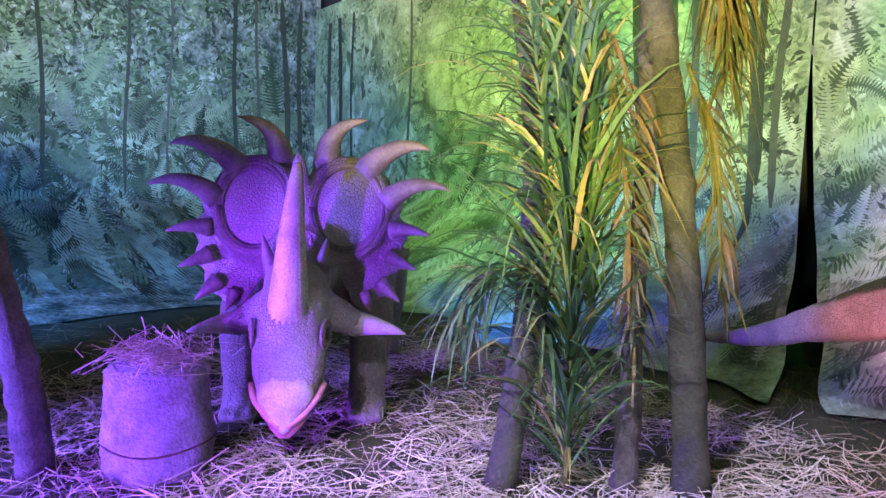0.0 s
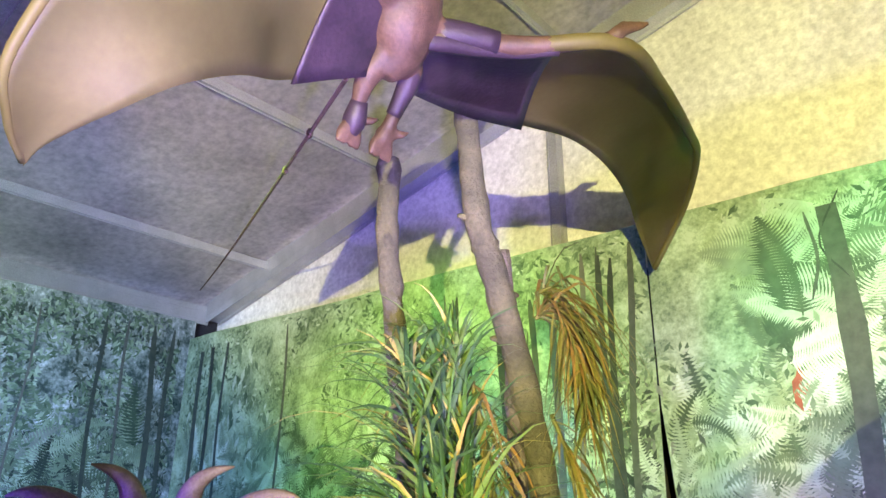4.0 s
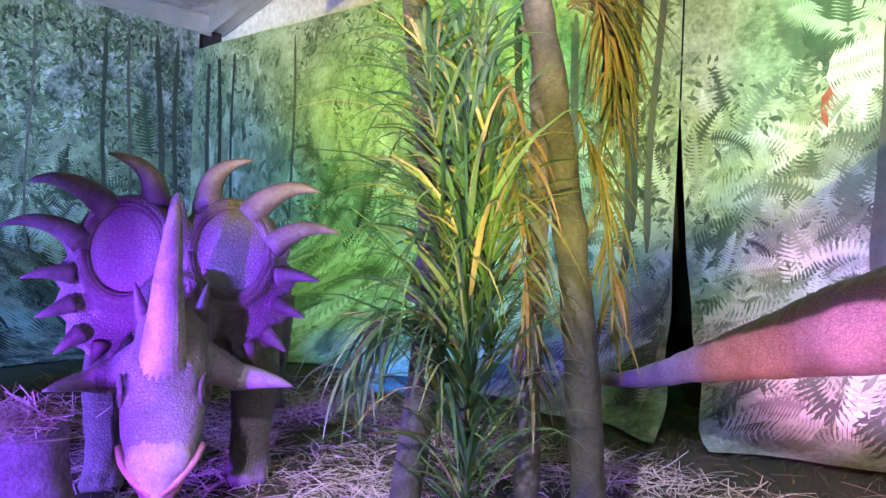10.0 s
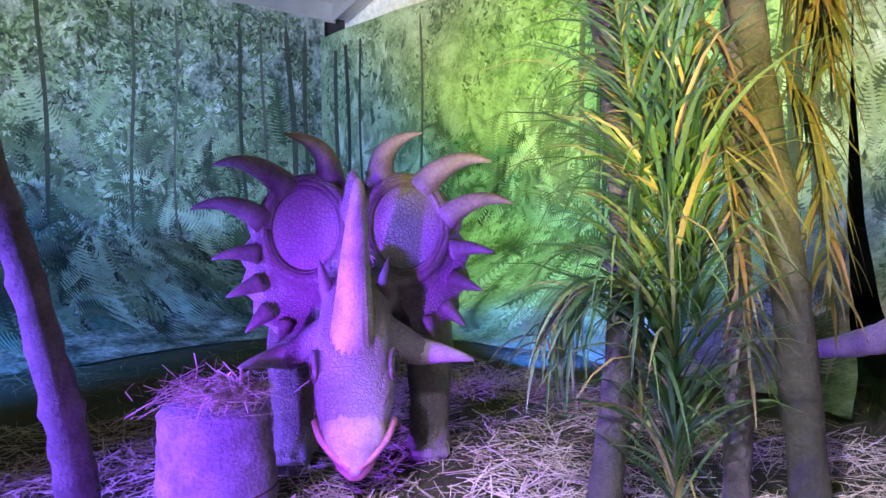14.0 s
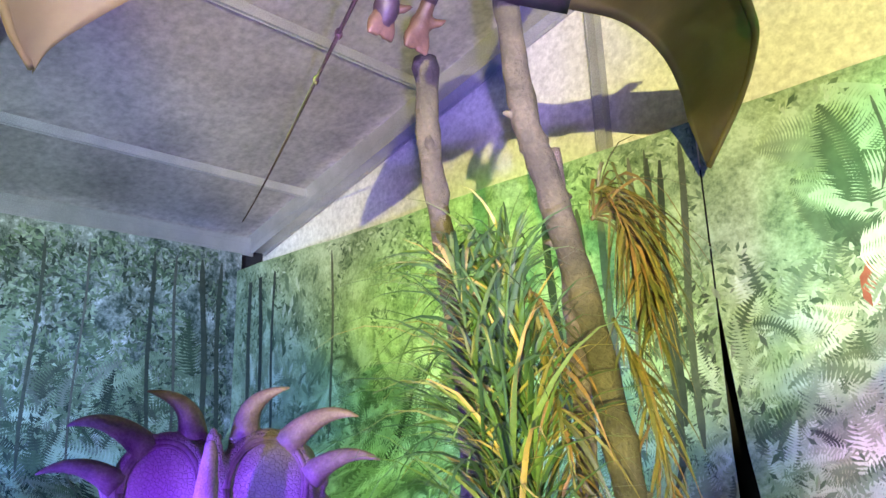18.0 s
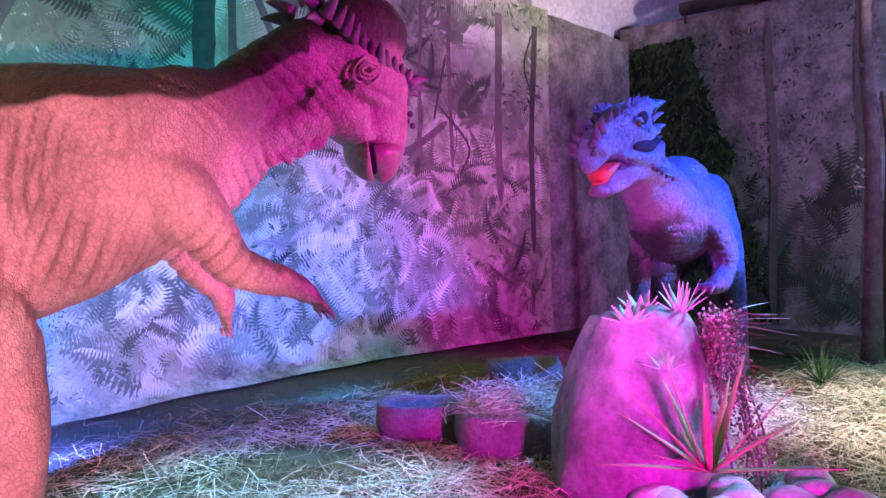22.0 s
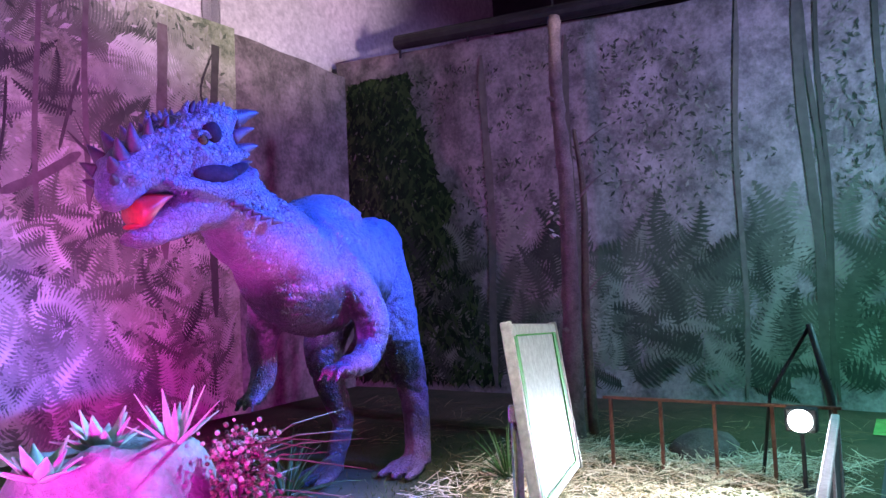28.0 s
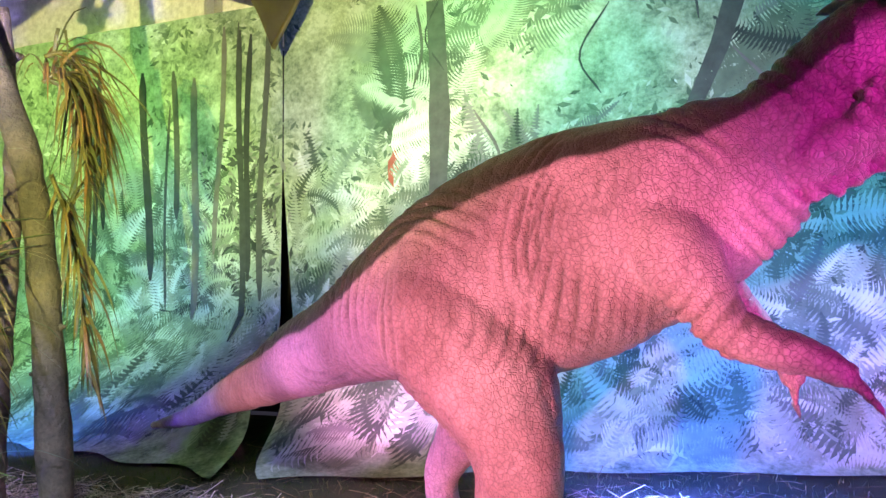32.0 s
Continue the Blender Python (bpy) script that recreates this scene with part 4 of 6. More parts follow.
for s in (-1, 1):
    limb(bm, [(s * 0.16, 0.14, 0.80, 0.12), (s * 0.30, 0.10, 0.72, 0.095), (s * 0.40, 0.09, 0.68, 0.075)], 8, 12)
    limb(bm, [(s * 0.34, -0.62, 0.95, 0.22), (s * 0.42, -0.40, 0.66, 0.17), (s * 0.42, -0.28, 0.40, 0.135), (s * 0.41, -0.26, 0.18, 0.125), (s * 0.41, -0.24, 0.04, 0.15)], 16, 14)
    limb(bm, [(s * 0.42, -1.9, 0.95, 0.30), (s * 0.48, -1.85, 0.6, 0.2), (s * 0.48, -1.95, 0.3, 0.15), (s * 0.48, -1.9, 0.04, 0.16)], 14, 14)
    for k in (-1, 0, 1):
        blob(bm, (s * 0.41 + k * 0.075, -0.12 + 0.02 * (k == 0), 0.05), (0.05, 0.09, 0.05), (0, 0, 0), 10, 8)
    # half of the frill, with a raised ring round its window
    blob(bm, (s * 0.29, -0.10, 1.38), (0.33, 0.055, 0.36), (14, 0, -s * 8))
    blob(bm, (s * 0.42, -0.10, 1.08), (0.20, 0.05, 0.26), (6, s * 12, -s * 10))
    ring = [(s * 0.285 + 0.235 * math.cos(a), -0.045 - 0.25 * 0.285 * math.sin(a) - s * 0.14 * 0.235 * math.cos(a), 1.40 + 0.285 * math.sin(a)) for a in np.linspace(0, 2 * math.pi, 25)]
    tube(bm, ring, [0.045] * 25, 10)
    for x, y, z in ((0.15, -0.16, 1.66), (0.38, -0.15, 1.60), (0.53, -0.13, 1.43), (0.57, -0.11, 1.25), (0.56, -0.09, 1.09), (0.50, -0.07, 0.94), (0.40, -0.06, 0.87)):
        blob(bm, (s * x, y, z), (0.11, 0.05, 0.11), (0, 0, 0), 12, 8)
blob(bm, (0, -0.03, 1.35), (0.08, 0.06, 0.40), (-14, 0, 0))
skin = melted(bm, 0.017, 3)
creased(skin, 0.007, (7, 7, 5), 21.0)
horns, eyes, pale = bmesh.new(), bmesh.new(), bmesh.new()
for s in (-1, 1):
    for base, tip, r, bend in (((0.15, -0.16, 1.68), (0.40, -0.10, 1.95), 0.085, (-0.07, 0, 0.05)), ((0.38, -0.13, 1.62), (0.80, -0.05, 1.77), 0.085, (0.0, 0, 0.08)),
                               ((0.52, -0.09, 1.44), (0.92, 0.0, 1.52), 0.075, (0, 0, 0.07)), ((0.56, -0.05, 1.26), (0.80, 0.05, 1.24), 0.058, (0, 0, 0.02)),
                               ((0.55, -0.02, 1.10), (0.72, 0.07, 1.03), 0.055, (0, 0, 0)), ((0.50, 0.0, 0.94), (0.62, 0.08, 0.83), 0.055, (0, 0, 0)), ((0.40, 0.0, 0.87), (0.44, 0.06, 0.76), 0.045, (0, 0, 0))):
        horn(horns, (s * base[0], base[1], base[2]), (s * tip[0], tip[1], tip[2]), r, (s * bend[0], bend[1], bend[2]), 10, 10)
    horn(pale, (s * 0.36, 0.09, 0.695), (s * 0.66, 0.12, 0.64), 0.075, (0, 0, 0.01), 9, 10)
    horn(horns, (s * 0.14, 0.14, 1.02), (s * 0.19, 0.20, 1.24), 0.05, (0, 0.02, 0), 8, 9)
    horn(horns, (s * 0.07, 0.05, 1.08), (s * 0.08, 0.10, 1.24), 0.04, (0, 0.02, 0), 8, 9)
    blob(eyes, (s * 0.205, 0.44, 0.70), (0.022, 0.034, 0.034), (0, 0, 0), 12, 8)
    for r in (0.055, 0.078):
        tube(horns, [(s * (0.212 - 0.2 * (r - 0.055) - 0.25 * r * math.cos(a)), 0.44 + r * math.cos(a), 0.70 + r * math.sin(a)) for a in np.linspace(0, 2 * math.pi, 17)], [0.011] * 17, 6)
for k in range(5):
    horn(pale, (0, -0.02 - 0.02 * k, 1.34 + 0.085 * k), (0, 0.06 - 0.02 * k, 1.37 + 0.085 * k), 0.022, (0, 0, 0), 5, 7)
discs, beak, lip = bmesh.new(), bmesh.new(), bmesh.new()
for s in (-1, 1):
    # dark rings added for the shade of the groove round each window
    for size, thick in ((1.0, 0.020), (0.92, 0.012)):
        tube(horns, [(s * 0.285 + size * 0.222 * math.cos(a), -0.020 - 0.25 * 0.27 * size * math.sin(a) - s * 0.14 * 0.22 * math.cos(a), 1.40 + size * 0.268 * math.sin(a)) for a in np.linspace(0, 2 * math.pi, 33)], [thick] * 33, 8)
    blob(discs, (s * 0.285, -0.055, 1.40), (0.215, 0.035, 0.262), (14, 0, -s * 8), 28, 18)
    tube(lip, smooth_path([(s * 0.205, 0.47, 0.42), (s * 0.17, 0.56, 0.36), (s * 0.10, 0.615, 0.285), (s * 0.02, 0.635, 0.225)], 12), [0.018] * 12, 8)
limb(beak, [(0, 0.50, 0.62, 0.02, 0.02), (0, 0.535, 0.50, 0.12, 0.075), (0, 0.575, 0.38, 0.155, 0.075), (0, 0.61, 0.27, 0.09, 0.05), (0, 0.625, 0.185, 0.015, 0.012)], 14, 18)
limb(lip, [(0, 0.50, 0.26, 0.13, 0.05), (0, 0.57, 0.20, 0.085, 0.04), (0, 0.60, 0.155, 0.03, 0.02)], 8, 14)
nose = smooth_path([(0.0, 0.43, 0.80, 0.118), (0.0, 0.455, 0.90, 0.106), (-0.01, 0.475, 1.06, 0.09), (-0.02, 0.485, 1.26, 0.07), (-0.035, 0.48, 1.46, 0.05), (-0.045, 0.465, 1.61, 0.032), (-0.05, 0.46, 1.66, 0.012)], 30)
rings = tube(pale, [p[:3] for p in nose], [p[3] for p in nose], 40)
for j, ring in enumerate(rings[:-2]):
    mid = sum((v.co for v in ring), Vector()) / len(ring)
    for i, v in enumerate(ring):
        v.co = mid + (v.co - mid) * ((1.05 if i % 2 else 0.90) + 0.04 * noise.noise((i * 0.9, j * 0.35, 0)))
styrac = figure("horned_dinosaur", skin, [M_HIDE_OLIVE, M_SPIKE_OLIVE, M_EYE, M_HORN, M_DISC, M_LIP], [(horns, 1), (eyes, 2), (pale, 3), (discs, 4), (beak, 3), (lip, 5)],
                lambda co, n: step(co.y + 0.1 * noise.noise(co * 4), 0.02, -0.25) * 0.7, "life-size horned dinosaur with a spiked frill and long nose horn", "dinosaur")
styrac.matrix_world = pose(-3.17, 1.29, 0, 0, 0, -127.0)

# -- flying reptile hung from the roof on a rope --
M_WING = surface("olive_wing_skin", (0.07, 0.066, 0.024), (0.19, 0.17, 0.075), 1.6, 30, 0.5, 0, 0.25)
wing_nodes = M_WING.node_tree
skin_glow = wing_nodes.nodes.new("ShaderNodeBsdfTranslucent")
skin_glow.inputs[0].default_value = (0.62, 0.55, 0.22, 1)
wing_mix = wing_nodes.nodes.new("ShaderNodeMixShader")
wing_mix.inputs[0].default_value = 0.5
wing_nodes.links.new(wing_nodes.nodes["Principled BSDF"].outputs[0], wing_mix.inputs[1])
wing_nodes.links.new(skin_glow.outputs[0], wing_mix.inputs[2])
wing_nodes.links.new(wing_mix.outputs[0], wing_nodes.nodes["Material Output"].inputs[0])
M_FLESH = surface("mottled_flesh", (0.03, 0.016, 0.010), (0.10, 0.058, 0.038), 6, 60, 0.55, 0, 0.4)
M_TUFT = surface("pale_downy_tuft", (0.42, 0.38, 0.24), (0.72, 0.68, 0.50), 9, 80, 0.9, 0, 0.8)
M_DARKFLESH = surface("dark_purple_flesh", (0.012, 0.008, 0.012), (0.04, 0.024, 0.036), 6, 50, 0.5, 0, 0.3)
bm = bmesh.new()
limb(bm, [(-1.12, 0.93, 3.50, 0.05), (-1.07, 0.95, 3.59, 0.12), (-1.01, 0.92, 3.72, 0.17), (-0.94, 0.88, 3.92, 0.16), (-0.86, 0.84, 4.12, 0.09), (-0.74, 0.80, 4.26, 0.07)], 20, 16)
limb(bm, [(-0.74, 0.80, 4.26, 0.08), (-0.60, 0.70, 4.32, 0.09), (-0.40, 0.58, 4.26, 0.045), (-0.20, 0.46, 4.18, 0.012)], 12, 12)
limb(bm, [(-1.07, 0.90, 3.60, 0.075), (-1.17, 0.88, 3.49, 0.055), (-1.24, 0.90, 3.40, 0.036), (-1.28, 0.92, 3.34, 0.036)], 12, 10)
limb(bm, [(-1.05, 1.00, 3.62, 0.07), (-1.08, 1.07, 3.55, 0.05), (-1.18, 1.09, 3.44, 0.034), (-1.26, 1.10, 3.35, 0.036)], 12, 10)
for x, y, z in ((-1.29, 0.92, 3.33), (-1.27, 1.10, 3.33)):
    blob(bm, (x, y, z), (0.045, 0.05, 0.05), (0, 0, 0), 12, 10)
    for k in range(4):
        a = -1.0 + 0.62 * k
        limb(bm, [(x, y, z, 0.034), (x - 0.02, y + 0.055 * math.sin(a), z - 0.055 - 0.01 * (k % 2), 0.026), (x - 0.03, y + 0.075 * math.sin(a), z - 0.115, 0.010)], 7, 8)
    limb(bm, [(x, y, z + 0.01, 0.03), (x + 0.05, y + 0.06, z + 0.01, 0.02), (x + 0.07, y + 0.09, z + 0.03, 0.008)], 6, 8)
limb(bm, [(-0.95, 1.02, 3.70, 0.08), (-0.88, 1.10, 3.71, 0.062), (-0.74, 1.30, 3.695, 0.05), (-0.55, 1.47, 3.705, 0.042), (-0.39, 1.61, 3.73, 0.034), (-0.31, 1.63, 3.755, 0.038)], 18, 12)
limb(bm, [(-0.95, 0.78, 3.76, 0.09), (-0.86, 0.40, 3.80, 0.06), (-0.80, 0.02, 3.67, 0.045)], 14, 10)
for k in range(4):
    a = -0.6 + 0.4 * k
    limb(bm, [(-0.31, 1.63, 3.755, 0.028), (-0.28 + 0.05 * math.sin(a), 1.65 + 0.02 * k, 3.80, 0.02), (-0.26 + 0.08 * math.sin(a), 1.67 + 0.025 * k, 3.825, 0.010)], 6, 8)
skin = melted(bm, 0.013, 2)


def wing(bm, lead, trail, n=22, m=10):
    a, b = smooth_path(lead, n), smooth_path(trail, n)
    rows = []
    for p, q in zip(a, b):
        p, q = Vector(p), Vector(q)
        sag = 0.08 * (p - q).length
        rows.append([bm.verts.new(p.lerp(q, t) + Vector((0.0, 0.0, sag * math.sin(math.pi * t)))) for t in np.linspace(0, 1, m)])
    for r, s in zip(rows, rows[1:]):
        for i in range(m - 1):
            bm.faces.new((r[i], r[i + 1], s[i + 1], s[i]))
    bm.normal_update()
    bmesh.ops.solidify(bm, geom=bm.faces[:], thickness=0.012)
    tube(bm, a, [0.03 - 0.018 * k / n for k in range(n)], 8)


wings, flesh = bmesh.new(), bmesh.new()
wing(wings, [(-0.95, 0.97, 3.66), (-0.74, 1.33, 3.70), (-0.34, 1.66, 3.72), (-0.43, 2.34, 3.89), (-0.74, 3.59, 4.25), (-1.07, 4.67, 4.58), (-1.54, 5.52, 4.53), (-1.97, 5.67, 4.03)],
     [(-1.18, 1.10, 3.56), (-1.25, 1.66, 3.70), (-1.10, 2.04, 3.73), (-1.02, 2.45, 3.78), (-1.18, 3.23, 3.93), (-1.62, 4.45, 4.24), (-1.93, 5.25, 4.34), (-1.98, 5.66, 4.02)], 40, 12)
wing(wings, [(-0.95, 0.85, 3.72), (-0.85, 0.40, 3.78), (-0.80, 0.0, 3.65), (-0.95, -0.35, 3.30), (-1.20, -0.46, 2.92), (-1.38, -0.38, 2.79), (-1.53, -0.27, 2.74)],
     [(-1.15, 0.84, 3.50), (-1.24, 0.49, 3.31), (-1.16, 0.24, 3.17), (-1.14, 0.03, 3.02), (-1.22, -0.11, 2.90), (-1.42, -0.24, 2.79), (-1.55, -0.26, 2.74)], 34, 12)
dark = bmesh.new()
wing(dark, [(-0.95, 0.98, 3.635), (-0.74, 1.33, 3.675), (-0.56, 1.48, 3.68)], [(-1.18, 1.10, 3.54), (-1.245, 1.64, 3.675), (-1.12, 2.02, 3.705)], 14, 8)
wing(dark, [(-0.97, 0.85, 3.69), (-0.91, 0.62, 3.73), (-0.89, 0.50, 3.74)], [(-1.15, 0.85, 3.47), (-1.21, 0.66, 3.38), (-1.23, 0.52, 3.30)], 12, 8)
limb(dark, [(-0.92, 1.06, 3.708, 0.072), (-0.84, 1.15, 3.705, 0.064), (-0.75, 1.28, 3.697, 0.056)], 8, 12)
limb(dark, [(-1.06, 1.02, 3.61, 0.066), (-1.09, 1.07, 3.545, 0.056), (-1.17, 1.085, 3.455, 0.042), (-1.21, 1.092, 3.41, 0.038)], 8, 10)
limb(dark, [(-1.235, 0.90, 3.405, 0.040), (-1.285, 0.92, 3.33, 0.056), (-1.31, 0.92, 3.27, 0.03)], 8, 10)
for k in range(26):
    a = 0.24 * k
    blob(flesh, (-1.05 + 0.03 * math.sin(3 * a), 0.94 + 0.09 * math.cos(a), 3.66 + 0.08 * math.sin(a)), (0.035, 0.03, 0.06), (20 * math.sin(a), 0, 40 * a), 8, 6)
figure("flying_reptile", skin, [M_FLESH, M_WING, M_DARKFLESH, M_TUFT], [(wings, 1), (flesh, 3), (dark, 2)], lambda co, n: 0.0,
       "flying reptile with broad olive wings hung under the roof", "flying reptile")


# ---- plants and loose things ----
M_BARK = surface("grey_green_bark", (0.04, 0.04, 0.024), (0.12, 0.11, 0.065), 5, 45, 0.85, 0, 0.9, distance=0.02)
M_BARK_DARK = surface("dark_bark", (0.06, 0.05, 0.045), (0.17, 0.14, 0.12), 6, 50, 0.85, 0, 0.8, distance=0.02)
M_PALM_GREEN = island_material("green_palm_leaf", [(0.0, (0.02, 0.055, 0.014)), (0.5, (0.055, 0.125, 0.028)), (0.82, (0.13, 0.20, 0.045)), (1.0, (0.36, 0.27, 0.07))], 0.5, 0.4, 40)
M_PALM_YELLOW = island_material("drying_palm_leaf", [(0.0, (0.045, 0.06, 0.015)), (0.5, (0.15, 0.135, 0.03)), (1.0, (0.20, 0.11, 0.035))], 0.55, 0.35, 40)
M_STRAW = island_material("loose_straw", [(0.0, (0.36, 0.30, 0.18)), (0.5, (0.62, 0.54, 0.36)), (1.0, (0.80, 0.73, 0.55))], 0.7, 0.3, 60)
M_STRAW_OLD = island_material("old_straw", [(0.0, (0.10, 0.09, 0.04)), (0.6, (0.26, 0.20, 0.10)), (1.0, (0.40, 0.33, 0.18))], 0.8, 0.2, 60)
M_SACK = surface("pale_sacking", (0.17, 0.16, 0.15), (0.36, 0.35, 0.34), 7, 45, 0.9, 0, 1.0, distance=0.03)
M_ROCK = surface("painted_boulder", (0.11, 0.10, 0.10), (0.28, 0.26, 0.26), 2.5, 28, 0.65, 0, 0.8, distance=0.03)
M_BOULDER = surface("patchy_painted_boulder", (0.07, 0.065, 0.07), (0.36, 0.34, 0.34), 3.4, 26, 0.55, 0, 0.8, distance=0.03)
M_STONE = surface("grey_pebble", (0.25, 0.24, 0.24), (0.52, 0.50, 0.48), 8, 40, 0.7, 0, 0.4)
M_RUST = surface("rusty_iron", (0.10, 0.045, 0.03), (0.26, 0.13, 0.09), 9, 70, 0.7, 0.4, 0.4)
M_CHROME = surface("chromed_tube", (0.62, 0.62, 0.64), (0.78, 0.78, 0.80), 3, 60, 0.16, 1.0, 0.02)
M_WHITE = surface("white_board", (0.74, 0.74, 0.74), (0.82, 0.82, 0.82), 4, 60, 0.45, 0, 0.05)
M_GREENTRIM = surface("green_border", (0.05, 0.42, 0.06), (0.08, 0.55, 0.09), 5, 60, 0.5, 0, 0.05)
M_ALOE = island_material("pink_edged_leaf", [(0.0, (0.16, 0.22, 0.08)), (0.5, (0.34, 0.36, 0.14)), (1.0, (0.50, 0.38, 0.26))], 0.5, 0.35, 30)
M_SUCC = island_material("pale_succulent_leaf", [(0.0, (0.28, 0.34, 0.26)), (0.6, (0.50, 0.54, 0.44)), (1.0, (0.60, 0.46, 0.44))], 0.5, 0.35, 30)
M_BERRY = island_material("brown_berry", [(0.0, (0.04, 0.02, 0.018)), (0.6, (0.14, 0.075, 0.06)), (1.0, (0.42, 0.36, 0.30))], 0.45, 0.4, 30)
M_ROPE = surface("brown_rope", (0.05, 0.03, 0.02), (0.14, 0.09, 0.05), 20, 160, 0.9, 0, 0.6)
M_GLASS_WHITE = bpy.data.materials.new("lamp_glass")
M_GLASS_WHITE.use_nodes = True
_b = M_GLASS_WHITE.node_tree.nodes["Principled BSDF"]
_b.inputs["Emission Color"].default_value, _b.inputs["Emission Strength"].default_value = (0.85, 0.92, 1.0, 1), 60.0


def rough_pole(name, rows, label, category, material, rng, knots=5):
    """A bare trunk with leaf scars, knots and a cut top."""
    ob = thing(name, rows[0][:2] + (0,), label, category)
    o = Vector(rows[0][:2] + (0,))
    pts = smooth_path(rows, 44)
    bm = bmesh.new()
    rings = tube(bm, [Vector(p[:3]) - o for p in pts], [p[3] * (1 + 0.05 * math.sin(k * 1.7) + (0.10 if k % 6 == 0 else 0)) for k, p in enumerate(pts)], 14)
    for ring in rings:
        for v in ring:
            v.co += Vector((noise.noise(v.co * 9), noise.noise(v.co * 9 + Vector((7, 0, 0))), 0)) * 0.012
    part("trunk", bm, material, ob, smooth=True)
    for k in range(knots):
        p = Vector(pts[rng.randrange(6, 40)][:3]) - o
        a = rng.uniform(0, 6.28)
        bm = bmesh.new()
        d = Vector((math.cos(a), math.sin(a), 0.3))
        horn(bm, p + d * 0.03, p + d * (0.09 + 0.05 * rng.random()), 0.028, (0, 0, 0.01), 6, 8, 0.3)
        part("branch_stub", bm, material, ob, smooth=True)
    return ob


rng = random.Random(11)
rough_pole("bare_trunk", [(-1.76, 1.68, 0.0, 0.085), (-1.72, 1.80, 0.93, 0.07), (-1.80, 1.90, 1.8, 0.065), (-1.87, 1.84, 2.6, 0.062), (-1.82, 1.70, 3.1, 0.062), (-1.79, 1.66, 3.60, 0.06)],
           "grey-green bare trunk with leaf scars, standing in straw", "trunk", M_BARK, rng)
rough_pole("bare_trunk", [(-1.10, 2.40, 0.0, 0.095), (-1.22, 2.42, 1.12, 0.085), (-1.38, 2.40, 2.2, 0.08), (-1.37, 2.08, 2.92, 0.075), (-1.37, 1.94, 3.2, 0.072), (-1.31, 1.75, 3.80, 0.06)],
           "crooked bare trunk with a cut top, beside palm fronds", "trunk", M_BARK, rng)
rough_pole("slim_trunk", [(-1.34, 2.16, 0.0, 0.07), (-1.37, 2.22, 0.82, 0.055), (-1.40, 2.30, 1.69, 0.05), (-1.46, 2.36, 2.4, 0.045), (-1.42, 2.24, 3.12, 0.04)],
           "slim dark trunk between two thicker ones", "trunk", M_BARK_DARK, rng, 3)
rough_pole("leaning_trunk", [(-3.36, -0.14, 0.0, 0.10), (-3.46, -0.22, 0.7, 0.085), (-3.60, -0.36, 1.47, 0.075), (-3.80, -0.58, 2.5, 0.07)],
           "dark leaning trunk beside the hay bale", "trunk", M_BARK_DARK, rng, 4)
pole = rough_pole("tall_post_trunk", [(9.55, 2.11, 0.0, 0.105), (9.57, 2.09, 1.2, 0.085), (9.58, 2.08, 2.4, 0.072), (9.55, 2.12, 3.3, 0.064), (9.56, 2.11, 4.05, 0.055)],
                  "tall dark crooked trunk with a thin side stem", "trunk", M_BARK_DARK, rng, 4)
bm = bmesh.new()
limb(bm, [(0.16, -0.13, 0.05, 0.05), (0.14, -0.12, 1.2, 0.04), (0.18, -0.14, 2.3, 0.032), (0.12, -0.10, 2.95, 0.02)], 20, 10)
part("side_stem", bm, M_BARK, pole, smooth=True)
for z, l in ((2.75, 0.35), (2.3, 0.28), (1.35, 0.25)):
    bm = bmesh.new()
    horn(bm, (0.14, -0.12, z), (0.14 + 0.2 * l, -0.12 - l, z + 0.22), 0.012, (0, 0, 0.03), 8, 6)
    part("twig", bm, M_BARK_DARK, pole)
bm = bmesh.new()
for k in range(14):
    a, z = rng.uniform(0, 6.28), 1.95 + 0.3 * rng.random()
    p = Vector((-0.10 + 0.05 * rng.random(), 0.10 * rng.random() + 0.03, z))
    d = Vector((math.cos(a) * 0.09, math.sin(a) * 0.09, -0.05))
    s = d.cross(Vector((0, 0, 1))).normalized() * 0.02
    q = [bm.verts.new(x) for x in (p, p + d * 0.5 + s, p + d, p + d * 0.5 - s)]
    bm.faces.new(q)
part("leaf_sprig", bm, M_SUCC, pole, "pale green leaf sprig")


def leaf_strip(bm, root, way, length, width, droop, n=5, twist=0.0):
    """A long leaf that leaves root along way and bends down under its weight."""
    way = Vector(way).normalized()
    side = way.cross(Vector((0, 0, 1)))
    side = side.normalized() if side.length > 0.1 else Vector((1, 0, 0))
    side = (Matrix.Rotation(twist, 3, way) @ side)
    fold = way.cross(side).normalized() * width * 0.35
    p, rows = Vector(root), []
    for k in range(n + 1):
        t = k / n
        w = width * (0.55 + 0.9 * t if t < 0.35 else (1 - t) * 1.33) + 0.0008
        rows.append((bm.verts.new(p - side * w), bm.verts.new(p + fold * (1 - t)), bm.verts.new(p + side * w)))
        step_way = (way + Vector((0, 0, -droop * (t + 0.1) ** 1.4))).normalized()
        p = p + step_way * (length / n)
    for a, b in zip(rows, rows[1:]):
        bm.faces.new((a[0], a[1], b[1], b[0]))
        bm.faces.new((a[1], a[2], b[2], b[1]))


